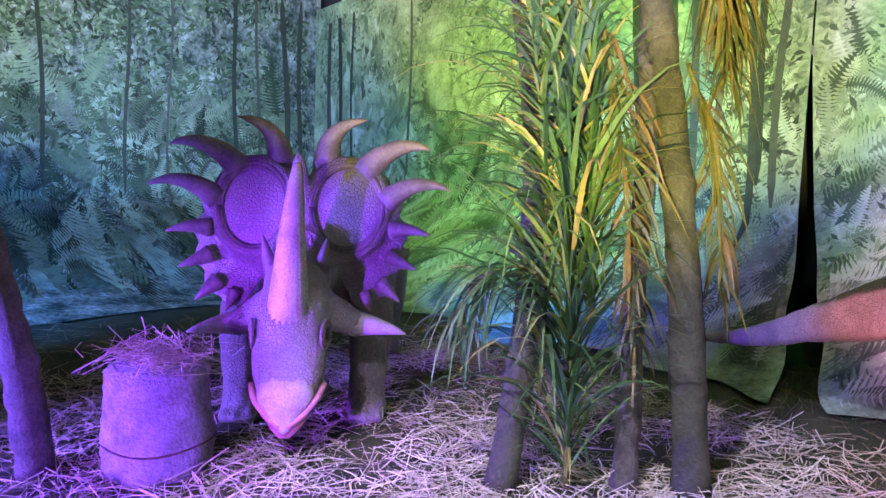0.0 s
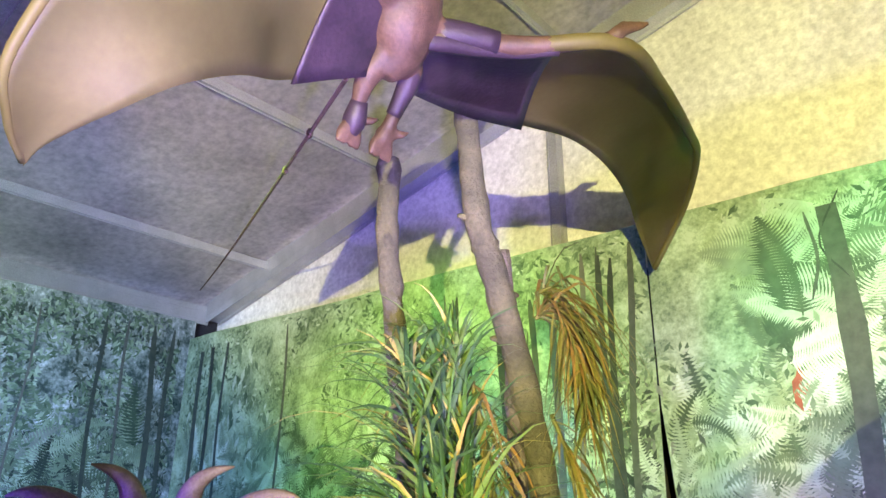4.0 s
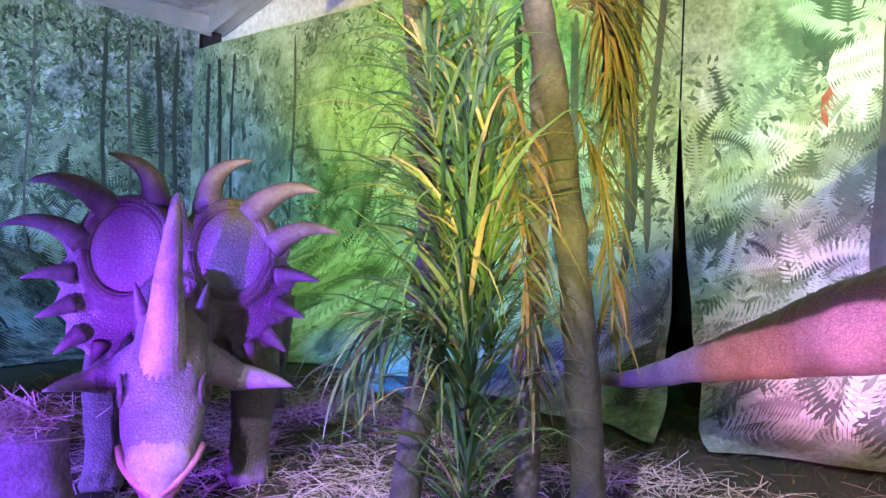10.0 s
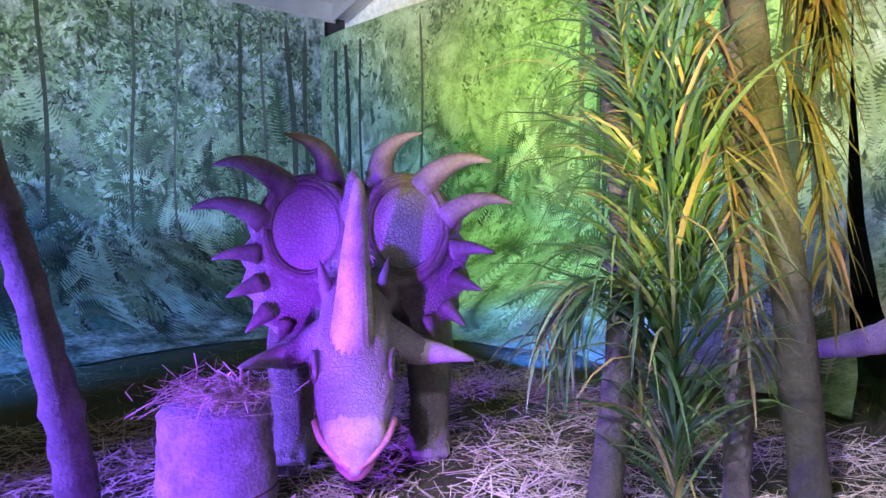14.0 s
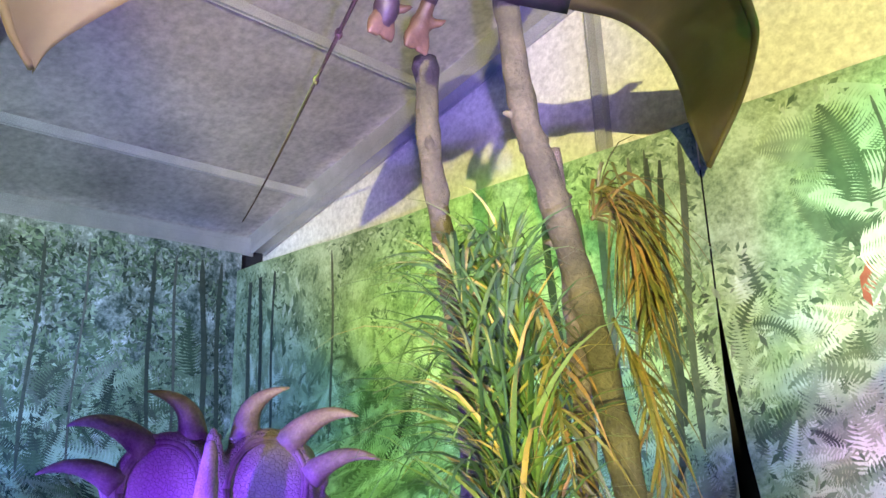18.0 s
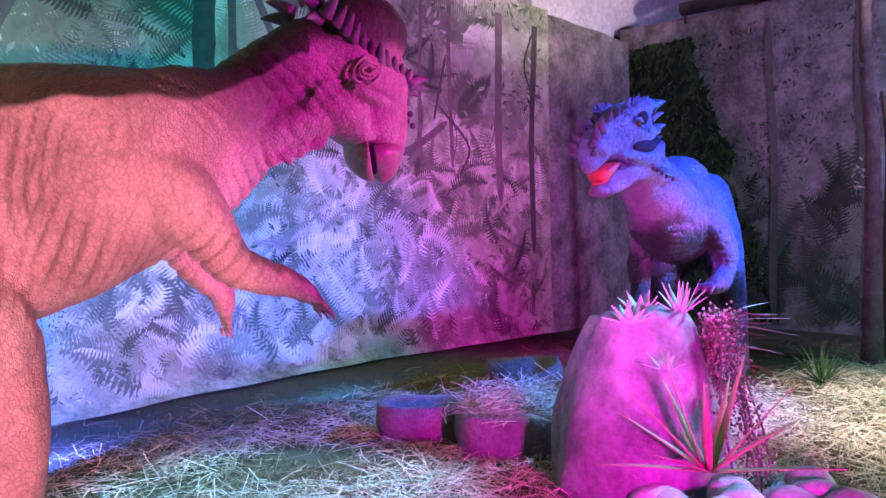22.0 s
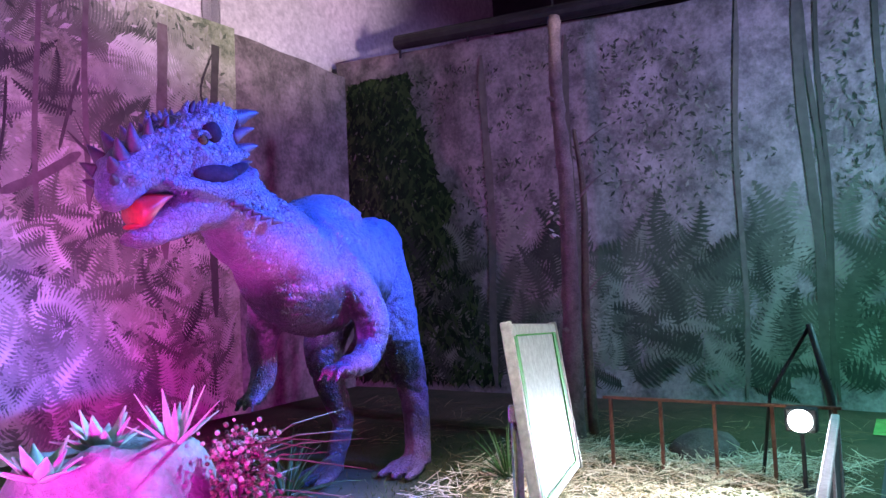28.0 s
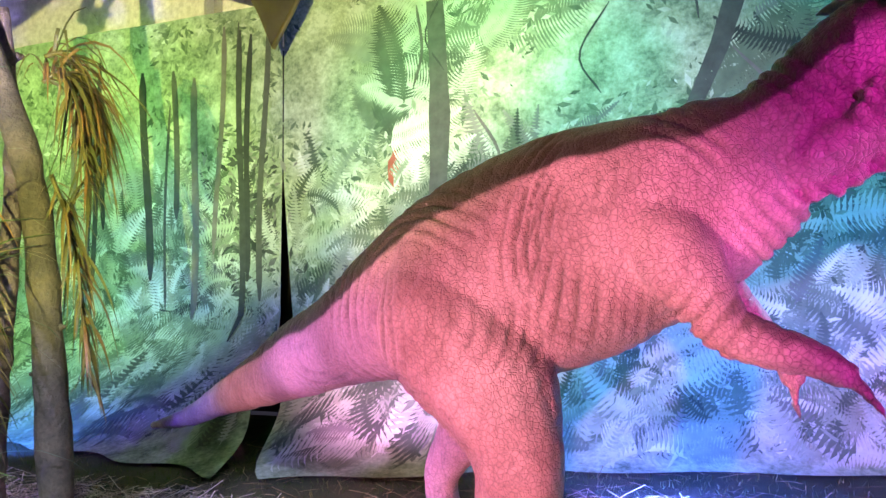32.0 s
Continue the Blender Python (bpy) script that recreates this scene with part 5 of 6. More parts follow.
def frond(owner, origin, rows, leaves, length, droop, material, rng, lift=0.5, label="", width=0.011, spread=1.7):
    """A palm frond: its stalk, and leaves in pairs along it."""
    pts = smooth_path(rows, leaves + 2)
    stalk, blades = bmesh.new(), bmesh.new()
    o = Vector(origin)
    tube(stalk, [Vector(p) - o for p in pts], [0.014 - 0.010 * k / len(pts) for k in range(len(pts))], 6)
    for k in range(1, len(pts) - 1):
        d = (Vector(pts[k + 1]) - Vector(pts[k - 1])).normalized()
        for s in (-1, 1, 1):
            a = rng.uniform(-1.1, 1.1) * spread
            side = d.orthogonal().normalized()
            side = Matrix.Rotation(a + (math.pi if s > 0 else 0), 3, d) @ side
            way = side + d * lift * rng.uniform(0.5, 1.5)
            t = k / len(pts)
            L = length * rng.uniform(0.4, 1.25) * (0.75 + 0.5 * math.sin(math.pi * min(1, t + 0.15)))
            leaf_strip(blades, Vector(pts[k]) - o, way, L, width * rng.uniform(0.7, 1.25), droop * rng.uniform(0.6, 1.4), 6, rng.uniform(-0.8, 0.8))
    st = part("frond", stalk, M_PALM_YELLOW, owner, label, True)
    tagged(part("foliage", blades, material, st, smooth=True), "", "", "", "stuff")


O = (-1.46, 1.86, 0.0)
palm = thing("palm_fronds", O, "cut green palm fronds tied between bare trunks", "palm")
frond(palm, O, [(-1.47, 1.84, 0.08), (-1.47, 1.84, 0.9), (-1.50, 1.82, 1.7), (-1.50, 1.80, 2.45)], 112, 0.78, 1.1, M_PALM_GREEN, rng, 1.7, width=0.013, spread=1.7)
frond(palm, O, [(-1.62, 1.80, 0.5), (-1.60, 1.78, 1.3), (-1.62, 1.72, 2.0), (-1.66, 1.66, 2.5)], 70, 0.74, 1.5, M_PALM_GREEN, rng, 0.9, width=0.012, spread=1.7)
frond(palm, O, [(-1.40, 1.92, 0.9), (-1.42, 1.90, 1.5), (-1.44, 1.88, 2.1), (-1.46, 1.86, 2.5)], 80, 0.55, 1.2, M_PALM_GREEN, rng, 1.8, width=0.013, spread=1.5)
frond(palm, O, [(-1.44, 1.96, 2.35), (-1.34, 1.97, 1.9), (-1.26, 1.98, 1.35), (-1.20, 2.0, 0.75)], 34, 0.42, 1.9, M_PALM_YELLOW, rng, 0.8)
frond(palm, O, [(-1.50, 1.80, 1.0), (-1.62, 1.66, 1.16), (-1.76, 1.52, 1.1), (-1.90, 1.40, 0.85)], 26, 0.5, 2.2, M_PALM_GREEN, rng, 0.8, spread=1.5)
O2 = (-1.25, 2.55, 0.0)
dry = thing("dry_palm_fronds", O2, "drying yellow palm fronds hanging from a trunk", "palm")
frond(dry, O2, [(-1.36, 2.46, 2.75), (-1.25, 2.50, 2.80), (-1.15, 2.54, 2.55), (-1.10, 2.57, 2.1)], 36, 0.50, 2.6, M_PALM_YELLOW, rng, 0.9)
frond(dry, O2, [(-1.35, 2.46, 2.9), (-1.27, 2.56, 2.93), (-1.18, 2.66, 2.7), (-1.13, 2.72, 2.3)], 32, 0.50, 2.6, M_PALM_YELLOW, rng, 0.9)
frond(dry, O2, [(-1.28, 2.46, 2.2), (-1.18, 2.50, 1.9), (-1.11, 2.53, 1.5), (-1.08, 2.55, 1.0)], 26, 0.40, 2.6, M_PALM_YELLOW, rng, 0.9)


def straw_mesh(name, spots, material, rng, length=(0.10, 0.30), width=0.0022, rise=0.35):
    """Loose straws as thin folded strips; spots gives x, y, z of each."""
    verts, faces = [], []
    for x, y, z in spots:
        a, L, e = rng.uniform(0, 6.283), rng.uniform(*length) * 0.5, rng.gauss(0, rise)
        w = width * rng.uniform(0.7, 1.5)
        dx, dy, dz = math.cos(a) * L, math.sin(a) * L, math.sin(e) * L
        b = rng.uniform(-0.3, 0.3) * L
        nx, ny = -math.sin(a) * w, math.cos(a) * w
        z = z + abs(dz) * 0.8 + 0.004
        n = len(verts)
        mx, my, mz = x - math.sin(a) * b, y + math.cos(a) * b, z + 0.004
        verts += [(x - dx - nx, y - dy - ny, z - dz), (x - dx + nx, y - dy + ny, z - dz + w), (mx - nx, my - ny, mz), (mx + nx, my + ny, mz + w), (x + dx - nx, y + dy - ny, z + dz), (x + dx + nx, y + dy + ny, z + dz + w)]
        faces += [(n, n + 2, n + 3, n + 1), (n + 2, n + 4, n + 5, n + 3)]
    return mesh_of(name, verts, faces, material)


# bale of sacking with straw on top
bale = thing("hay_bale", (-3.08, 0.39, 0.0), "round bale wrapped in pale sacking with straw on top", "bale")
bm = bmesh.new()
rows = []
for k in range(15):
    z = 0.58 * k / 14
    r = 0.272 + 0.010 * math.sin(9 * z) + 0.007 * (k % 2) - 0.05 * max(0, z - 0.5) + (-0.03 if k == 14 else 0)
    rows.append([bm.verts.new((r * math.cos(a) * (1 + 0.05 * noise.noise((2 * math.cos(a), 2 * math.sin(a), 5 * z))), r * math.sin(a) * (1 + 0.05 * noise.noise((2 * math.cos(a), 2 * math.sin(a), 5 * z + 9))), z)) for a in np.linspace(0, 2 * math.pi, 33)[:-1]])
for a, b in zip(rows, rows[1:]):
    for i in range(32):
        bm.faces.new((a[i], a[(i + 1) % 32], b[(i + 1) % 32], b[i]))
bm.faces.new(rows[-1])
part("sacking", bm, M_SACK, bale, smooth=True)
for z in (0.16,):
    bm = bmesh.new()
    tube(bm, [(0.285 * math.cos(a), 0.285 * math.sin(a), z + 0.01 * math.sin(3 * a)) for a in np.linspace(0, 2 * math.pi, 33)], [0.006] * 33, 6)
    part("twine", bm, M_ROPE, bale)
ob = new("straw_top", straw_mesh("straw_top", [(rng.gauss(0, 0.13), rng.gauss(0, 0.13), 0.58 + abs(rng.gauss(0, 0.025))) for _ in range(420)], M_STRAW, rng))
ob.parent = bale
tagged(ob, "", "", "", "stuff")

# boulder with plants
bm = bmesh.new()
bmesh.ops.create_icosphere(bm, subdivisions=5, radius=1)
for v in bm.verts:
    x, y, z = v.co
    top = max(0, z)
    r = 1.0 - 0.16 * top + 0.10 * noise.noise(v.co * 1.6) + 0.035 * noise.noise(v.co * 5)
    flat = min(z, 0.78 + 0.06 * noise.noise(v.co * 3))
    v.co = Vector((x * 0.55 * r, y * 0.50 * r, max(-0.25, flat * 1.24 * (0.95 + 0.05 * r))))
boulder = thing("boulder", (4.62, 1.72, 0.02), "large smooth moulded boulder with plants on it", "rock")
part("stone", bm, M_BOULDER, boulder, smooth=True)


def rosette(name, at, leaves, length, width, lift, material, label, rng, droop=0.1, category="plant"):
    """A spiky rosette of stiff leaves, each leaf a part."""
    ob = thing(name, at, label, category)
    for k in range(leaves):
        a = k * 2.399 + rng.uniform(-0.15, 0.15)
        e = lift[0] + (lift[1] - lift[0]) * (k / leaves)
        bm = bmesh.new()
        leaf_strip(bm, (0.02 * math.cos(a), 0.02 * math.sin(a), 0.02), (math.cos(a) * math.cos(e), math.sin(a) * math.cos(e), math.sin(e)), length * rng.uniform(0.8, 1.1), width, droop, 6)
        bm.normal_update()
        bmesh.ops.solidify(bm, geom=bm.faces[:], thickness=width * 0.16)
        part("leaf", bm, material, ob, smooth=True)
    return ob


rosette("yucca", (4.17, 1.03, 0.30), 15, 0.58, 0.026, (0.05, 1.35), M_ALOE, "spiky yucca with long pink-edged leaves", rng)
rosette("succulent", (4.30, 1.55, 0.96), 14, 0.13, 0.03, (0.2, 1.2), M_SUCC, "pale pointed succulent on the boulder", rng)
rosette("succulent", (4.56, 1.66, 0.98), 15, 0.14, 0.032, (0.3, 1.3), M_SUCC, "pale pointed succulent on the boulder", rng)
rosette("succulent", (4.36, 1.38, 0.72), 9, 0.11, 0.02, (0.2, 1.2), M_SUCC, "small succulent growing on the boulder's side", rng)
rosette("succulent", (4.72, 1.50, 0.98), 14, 0.20, 0.018, (0.5, 1.4), M_SUCC, "small succulent beside the berry bush", rng)
rosette("grass_tuft", (8.1, 2.05, 0.0), 34, 0.42, 0.012, (0.2, 1.4), M_PALM_GREEN, "dark green grass tuft beside the dinosaur's foot", rng, 0.5)
rosette("grass_tuft", (6.9, 3.2, 0.0), 30, 0.5, 0.016, (0.2, 1.4), M_PALM_GREEN, "dark green fern tuft near the wall", rng, 0.6)

bush = thing("berry_bush", (4.86, 1.36, 0.0), "trailing brown berry bush hanging over the boulder", "bush")
for k in range(16):
    a = rng.uniform(0, 6.28)
    bm = bmesh.new()
    pts = [Vector((0.06 * math.cos(a) * s + 0.03 * rng.gauss(0, 1), 0.08 * math.sin(a) * s + 0.03 * rng.gauss(0, 1) - 0.03 * s, 0.98 - 0.98 * (s / 3) ** 1.3)) for s in (0, 0.8, 1.6, 2.3, 3.0)]
    pts = [Vector(p) for p in smooth_path([tuple(p) for p in pts], 14)]
    tube(bm, pts, [0.006] * 14, 5)
    stem = part("stem", bm, M_BARK_DARK, bush)
    bm = bmesh.new()
    for p in pts:
        for _ in range(7):
            q = p + Vector((rng.gauss(0, 0.04), rng.gauss(0, 0.04), rng.gauss(0, 0.03)))
            bmesh.ops.create_icosphere(bm, subdivisions=1, radius=rng.uniform(0.006, 0.012), matrix=Matrix.Translation(q))
    tagged(part("fruit", bm, M_BERRY, stem, smooth=True), "", "", "", "stuff")
for k in range(22):
    a, e = rng.uniform(-2.4, 0.6), rng.uniform(-0.25, 0.7)
    bm = bmesh.new()
    L = rng.uniform(0.25, 0.5)
    z0 = rng.uniform(0.5, 0.98)
    tube(bm, [(0.05 * math.cos(a), 0.05 * math.sin(a), z0), (L * 0.5 * math.cos(a), L * 0.5 * math.sin(a), z0 + L * 0.3 * math.sin(e)), (L * math.cos(a), L * math.sin(a), z0 + L * 0.5 * math.sin(e) - 0.03)], [0.004, 0.003, 0.001], 4)
    part("twig", bm, M_BERRY, bush)

for k in range(22):
    x, y, r = rng.uniform(4.15, 5.15), 0, rng.uniform(0.05, 0.13)
    y = 1.02 - 0.25 * (x - 4.2) + rng.gauss(0, 0.14)
    bm = bmesh.new()
    bmesh.ops.create_icosphere(bm, subdivisions=3, radius=1)
    for v in bm.verts:
        v.co *= 1 + 0.16 * noise.noise(v.co * 1.3 + Vector((k * 3.0, 0, 0)))
        v.co = Vector((v.co.x * r * 1.15, v.co.y * r, v.co.z * r * 0.75))
    ob = part("pebble", bm, M_STONE, None, "rounded grey pebble at the boulder's foot", True)
    ob.matrix_world = pose(x, y, r * 0.6 + 0.005, 0, 0, rng.uniform(0, 360))
    tagged(ob, "", "stone", "stones at the boulder's foot")


def trough(name, at, size, turn, label, rng):
    """A rough stone trough with a hollow."""
    ob = thing(name, at, label, "trough", turn=turn)
    bm = bmesh.new()
    L, W, H = size
    n = 28
    outer, inner, floor_ = [], [], []
    for k in range(n):
        a = 2 * math.pi * k / n
        c, s = math.cos(a), math.sin(a)
        q = 1 / max(abs(c), abs(s)) ** 0.7
        w = 1 + 0.05 * noise.noise((2 * c, 2 * s, at[0]))
        outer.append((L * c * q * w, W * s * q * w))
        inner.append((L * 0.76 * c * q, W * 0.72 * s * q))
    rows = [[(x * 0.94, y * 0.94, 0.0) for x, y in outer], [(x * 1.02, y * 1.02, H * 0.45) for x, y in outer], [(x, y, H * 0.95) for x, y in outer], [(x * 0.95, y * 0.95, H) for x, y in outer], [(x, y, H * 0.97) for x, y in inner], [(x * 0.9, y * 0.9, H * 0.45) for x, y in inner]]
    rows = [[bm.verts.new(Vector(p) + Vector((0, 0, 0.02 * noise.noise((p[0] * 5, p[1] * 5, 1))))) for p in r] for r in rows]
    for a, b in zip(rows, rows[1:]):
        for i in range(n):
            bm.faces.new((a[i], a[(i + 1) % n], b[(i + 1) % n], b[i]))
    bm.faces.new(rows[-1])
    part("basin", bm, M_ROCK, ob, smooth=True)
    return ob


trough("stone_trough", (4.36, 3.42, 0.0), (0.34, 0.22, 0.26), -40, "small empty moulded stone trough", rng)
hay = trough("stone_trough", (4.62, 2.72, 0.0), (0.42, 0.32, 0.28), -40, "moulded stone trough heaped with straw", rng)
hp = new("hay_heap", straw_mesh("hay_heap", [(rng.gauss(0, 0.19), rng.gauss(0, 0.16), 0.20 + 0.20 * math.exp(-(rng.random() * 2))) for _ in range(1700)], M_STRAW, rng, (0.08, 0.24)))
hp.matrix_world = pose(4.62, 2.72, 0.02, 0, 0, -40)
tagged(hp, "heap of loose straw lying in a stone trough", "straw", "", "stuff")
log = thing("log", (5.98, 3.9, 0.11), "short dark log lying behind the trough", "log", turn=-35)
bm = bmesh.new()
tube(bm, [(-0.34, 0, 0.06), (-0.33, 0, 0.06), (0, 0, 0.065), (0.33, 0, 0.06), (0.34, 0, 0.06)], [0.14, 0.165, 0.17, 0.165, 0.14], 18)
part("wood", bm, M_BARK_DARK, log, smooth=True)
for x in (-0.341, 0.341):
    bm = bmesh.new()
    bmesh.ops.create_cone(bm, cap_ends=True, segments=18, radius1=0.135, radius2=0.135, depth=0.006, matrix=pose(x, 0, 0.06, 0, 90, 0))
    part("cut_end", bm, M_STRAW_OLD, log)

# information board on a chromed stand
board = thing("information_board", (4.76, 0.11, 0.0), "white board with a green border on a chromed stand", "sign")
bm = bmesh.new()
tube(bm, [(0, 0.11, 0.02), (0, 0.11, 0.62)], [0.02, 0.02], 14)
part("lower_tube", bm, M_CHROME, board, smooth=True)
bm = bmesh.new()
tube(bm, [(0, 0.11, 0.60), (0, 0.11, 1.17)], [0.014, 0.014], 14)
part("upper_tube", bm, M_CHROME, board, smooth=True)
bm = bmesh.new()
tube(bm, [(0, 0.11, 0.57), (0, 0.11, 0.575), (0, 0.11, 0.635), (0, 0.11, 0.64)], [0.02, 0.028, 0.028, 0.02], 14)
part("collar", bm, M_BLACK, board, smooth=True)
bm = bmesh.new()
bmesh.ops.create_cone(bm, cap_ends=True, segments=32, radius1=0.17, radius2=0.15, depth=0.02, matrix=pose(0, 0.11, 0.012))
part("foot_plate", bm, M_CHROME, board)
bm = bmesh.new()
box(bm, (0.05, 0.07, 0.045), (0, 0.085, 1.17), (0, 0, 0), 0.006)
part("clamp", bm, M_CHROME, board)
across, down = Vector((0.962, 0.255, -0.06)).normalized(), Vector((0.06, -0.13, -0.98)).normalized()
down = (down - across * down.dot(across)).normalized()
face = across.cross(-down)
tilt = Matrix((across, -down, face)).transposed().to_4x4()
tilt.translation = Vector((-0.16, 0.04, 1.40)) + across * 0.31 + down * 0.215
bm = bmesh.new()
box(bm, (0.62, 0.43, 0.018), (0, 0, 0), (0, 0, 0), 0.006)
pn = part("panel", bm, M_WHITE, board)
pn.matrix_local = tilt
for x, y, w, h in ((-0.285, 0, 0.03, 0.37), (0.25, 0, 0.05, 0.37), (0, 0.186, 0.54, 0.004), (0, -0.186, 0.54, 0.004)):
    bm = bmesh.new()
    box(bm, (w, h, 0.003), (x, y, 0.011))
    part("border_strip", bm, M_GREENTRIM, pn, "green border strip")
for x in (-0.312, 0.312):
    bm = bmesh.new()
    box(bm, (0.016, 0.44, 0.026), (x, 0, 0), (0, 0, 0), 0.004)
    part("edge_rail", bm, M_WHITE, pn)

# low rusty rail, barrier and floor lamp at the far end
rail = thing("low_rail", (8.75, 1.5, 0.0), "low rusty iron rail on thin posts", "rail", turn=0)
bm = bmesh.new()
box(bm, (0.03, 1.7, 0.02), (0.06, -0.82, 0.545))
part("top_bar", bm, M_RUST, rail)
for k in range(5):
    bm = bmesh.new()
    box(bm, (0.025, 0.025, 0.54), (0.06, -0.03 - 0.4 * k, 0.27))
    part("post", bm, M_RUST, rail)
heap = bmesh.new()
bmesh.ops.create_icosphere(heap, subdivisions=3, radius=1)
for v in heap.verts:
    v.co = Vector((v.co.x * 0.40, v.co.y * 0.28, max(-0.02, v.co.z) * 0.17)) * (1 + 0.12 * noise.noise(v.co * 2))
ob = part("low_mound", heap, M_BARK_DARK, None, "low grey stone behind the rusty rail", True)
ob.matrix_world = pose(9.6, 0.95, 0.0)
tagged(ob, "", "stone")
bar = thing("barrier", (5.0, -0.34, 0.0), "low dark cloth barrier along the visitors' way", "barrier", turn=3)
bm = bmesh.new()
box(bm, (3.4, 0.02, 0.5), (1.75, 0, 0.27))
part("cloth", bm, M_DARKWALL, bar)
bm = bmesh.new()
box(bm, (3.5, 0.05, 0.04), (1.75, 0, 0.54), (0, 0, 0), 0.008)
part("top_rail", bm, M_ALU, bar)
for k in range(4):
    bm = bmesh.new()
    box(bm, (0.04, 0.05, 0.54), (0.04 + 1.14 * k, 0, 0.27), (0, 0, 0), 0.006)
    part("post", bm, M_ALU, bar)
lamp = thing("floor_lamp", (8.6, 0.06, 0.0), "bright white floodlight on a short stand", "lamp")
bm = bmesh.new()
box(bm, (0.12, 0.20, 0.16), (0.03, 0, 0.49), (0, 0, 0), 0.015)
part("housing", bm, M_BLACK, lamp)
bm = bmesh.new()
bmesh.ops.create_cone(bm, cap_ends=True, segments=24, radius1=0.075, radius2=0.07, depth=0.014, matrix=pose(-0.037, 0, 0.49, 0, 90, 0))
part("glass", bm, M_GLASS_WHITE, lamp, "glowing white lamp glass")
bm = bmesh.new()
tube(bm, [(0.03, 0, 0.02), (0.03, 0, 0.42)], [0.015, 0.015], 10)
part("stand", bm, M_BLACK, lamp)
bm = bmesh.new()
bmesh.ops.create_cone(bm, cap_ends=True, segments=20, radius1=0.12, radius2=0.11, depth=0.02, matrix=pose(0.03, 0, 0.012))
part("foot", bm, M_BLACK, lamp)

# rope from the eave to the flying reptile
rope = bmesh.new()
a, b = Vector((-11.15, 6.15, 5.68)), Vector((-1.22, 0.80, 3.46))
tube(rope, [a.lerp(b, t) - Vector((0, 0, 0.06 * math.sin(math.pi * t))) for t in np.linspace(0, 1, 30)], [0.011] * 30, 7)
rp = part("hanging_rope", rope, M_ROPE, None, "brown rope from the tent eave to the flying reptile")
tagged(rp, "", "rope")
for t in (0.86, 0.93):
    k = bmesh.new()
    p = a.lerp(b, t) - Vector((0, 0, 0.06 * math.sin(math.pi * t)))
    blob(k, p, (0.02, 0.02, 0.032), (0, 0, 0), 10, 8)
    part("knot", k, M_ROPE, rp)
TUBE_Y = 5.62
pipe = bmesh.new()
tube(pipe, [(11.85, TUBE_Y, 5.16), (11.85, 2.2, 4.94), (11.85, -4.0, 4.86)], [0.11] * 3, 12)
for y in (5.57, 4.4, 3.1, 1.8, 0.5):
    tube(pipe, [(11.85, y, 4.92), (11.85, y, 5.18)], [0.02, 0.02], 8)
tagged(part("roll_tube", pipe, M_BLACK), "rolled black cloth along the top of the side wall", "", "", "structure")

# strip of bright turf across the visitors' way
grid_sheet("turf_strip", np.linspace(10.7, 11.5, 12), np.linspace(-0.75, -0.25, 6), lambda u, v: (u, v, 0.012 + 0.01 * noise.noise((u * 4, v * 4, 2))), surface("bright_turf", (0.10, 0.30, 0.06), (0.22, 0.48, 0.12), 5, 120, 0.9, 0, 0.8), "strip of bright green turf on the floor")

# dark slanted post behind the floodlight
post = thing("slanted_post", (8.95, -0.12, 0.0), "thin dark slanted post behind the floodlight", "post")
bm = bmesh.new()
tube(bm, [(0, 0, 0.0), (-0.02, 0.02, 0.6), (-0.1, 0.12, 1.12)], [0.03, 0.028, 0.022], 10)
part("pole", bm, M_BLACK, post, smooth=True)
bm = bmesh.new()
tube(bm, [(-0.1, 0.12, 1.1), (0.0, 0.42, 0.6), (0.03, 0.5, 0.02)], [0.014, 0.014, 0.014], 8)
part("brace", bm, M_BLACK, post, smooth=True)


# ---- straw litter ----
def scatter(n, box_, keep, rng):
    out = []
    while len(out) < n:
        x, y = rng.uniform(box_[0], box_[1]), rng.uniform(box_[2], box_[3])
        edge = min(x - box_[0], box_[1] - x, y - box_[2], box_[3] - y) + 0.25 * noise.noise((x * 2.1, y * 2.1, 9.0))
        if rng.random() < keep(x, y) * step(edge, 0.0, 0.5):
            out.append((x, y, ground_z(x, y)))
    return out


def patchy(x, y, scale=1.1, bias=0.0):
    return min(1.0, max(0.0, 0.5 + bias + 1.3 * noise.noise((x * scale, y * scale, 4.0))))


def away(x, y, cx, cy, r):
    return 1.0 if (x - cx) ** 2 + (y - cy) ** 2 > r * r else 0.0


rng = random.Random(21)
for name, n, area, keep, mat_, label in (
    ("straw_litter", 16000, (-5.6, 0.8, -0.9, 4.0), lambda x, y: patchy(x, y, 1.3, 0.2) * away(x, y, -3.08, 0.39, 0.27), M_STRAW, "pale straw strewn round the horned dinosaur"),
    ("straw_litter", 9000, (5.0, 9.8, -0.32, 2.7), lambda x, y: patchy(x, y, 1.0, 0.45), M_STRAW, "thick pale straw strewn before the far rail"),
    ("straw_litter", 10500, (1.0, 5.4, 0.6, 4.9), lambda x, y: patchy(x, y, 1.0, 0.25), M_STRAW, "pale straw strewn before the walking dinosaur"),
    ("old_straw_litter", 5000, (-11.5, 11.5, -0.6, 6.0), lambda x, y: patchy(x, y, 0.8, 0.1), M_STRAW_OLD, "thin brown straw over dark carpet"),
    ("old_straw_litter", 4200, (2.0, 7.5, 2.4, 5.4), lambda x, y: patchy(x, y, 0.9, 0.1), M_STRAW_OLD, "thin brown straw before the mural"),
):
    tagged(new(name, straw_mesh(name, scatter(n, area, keep, rng), mat_, rng, rise=0.22)), label, "straw", "", "stuff")

# short pile of the carpet
verts, faces = [], []
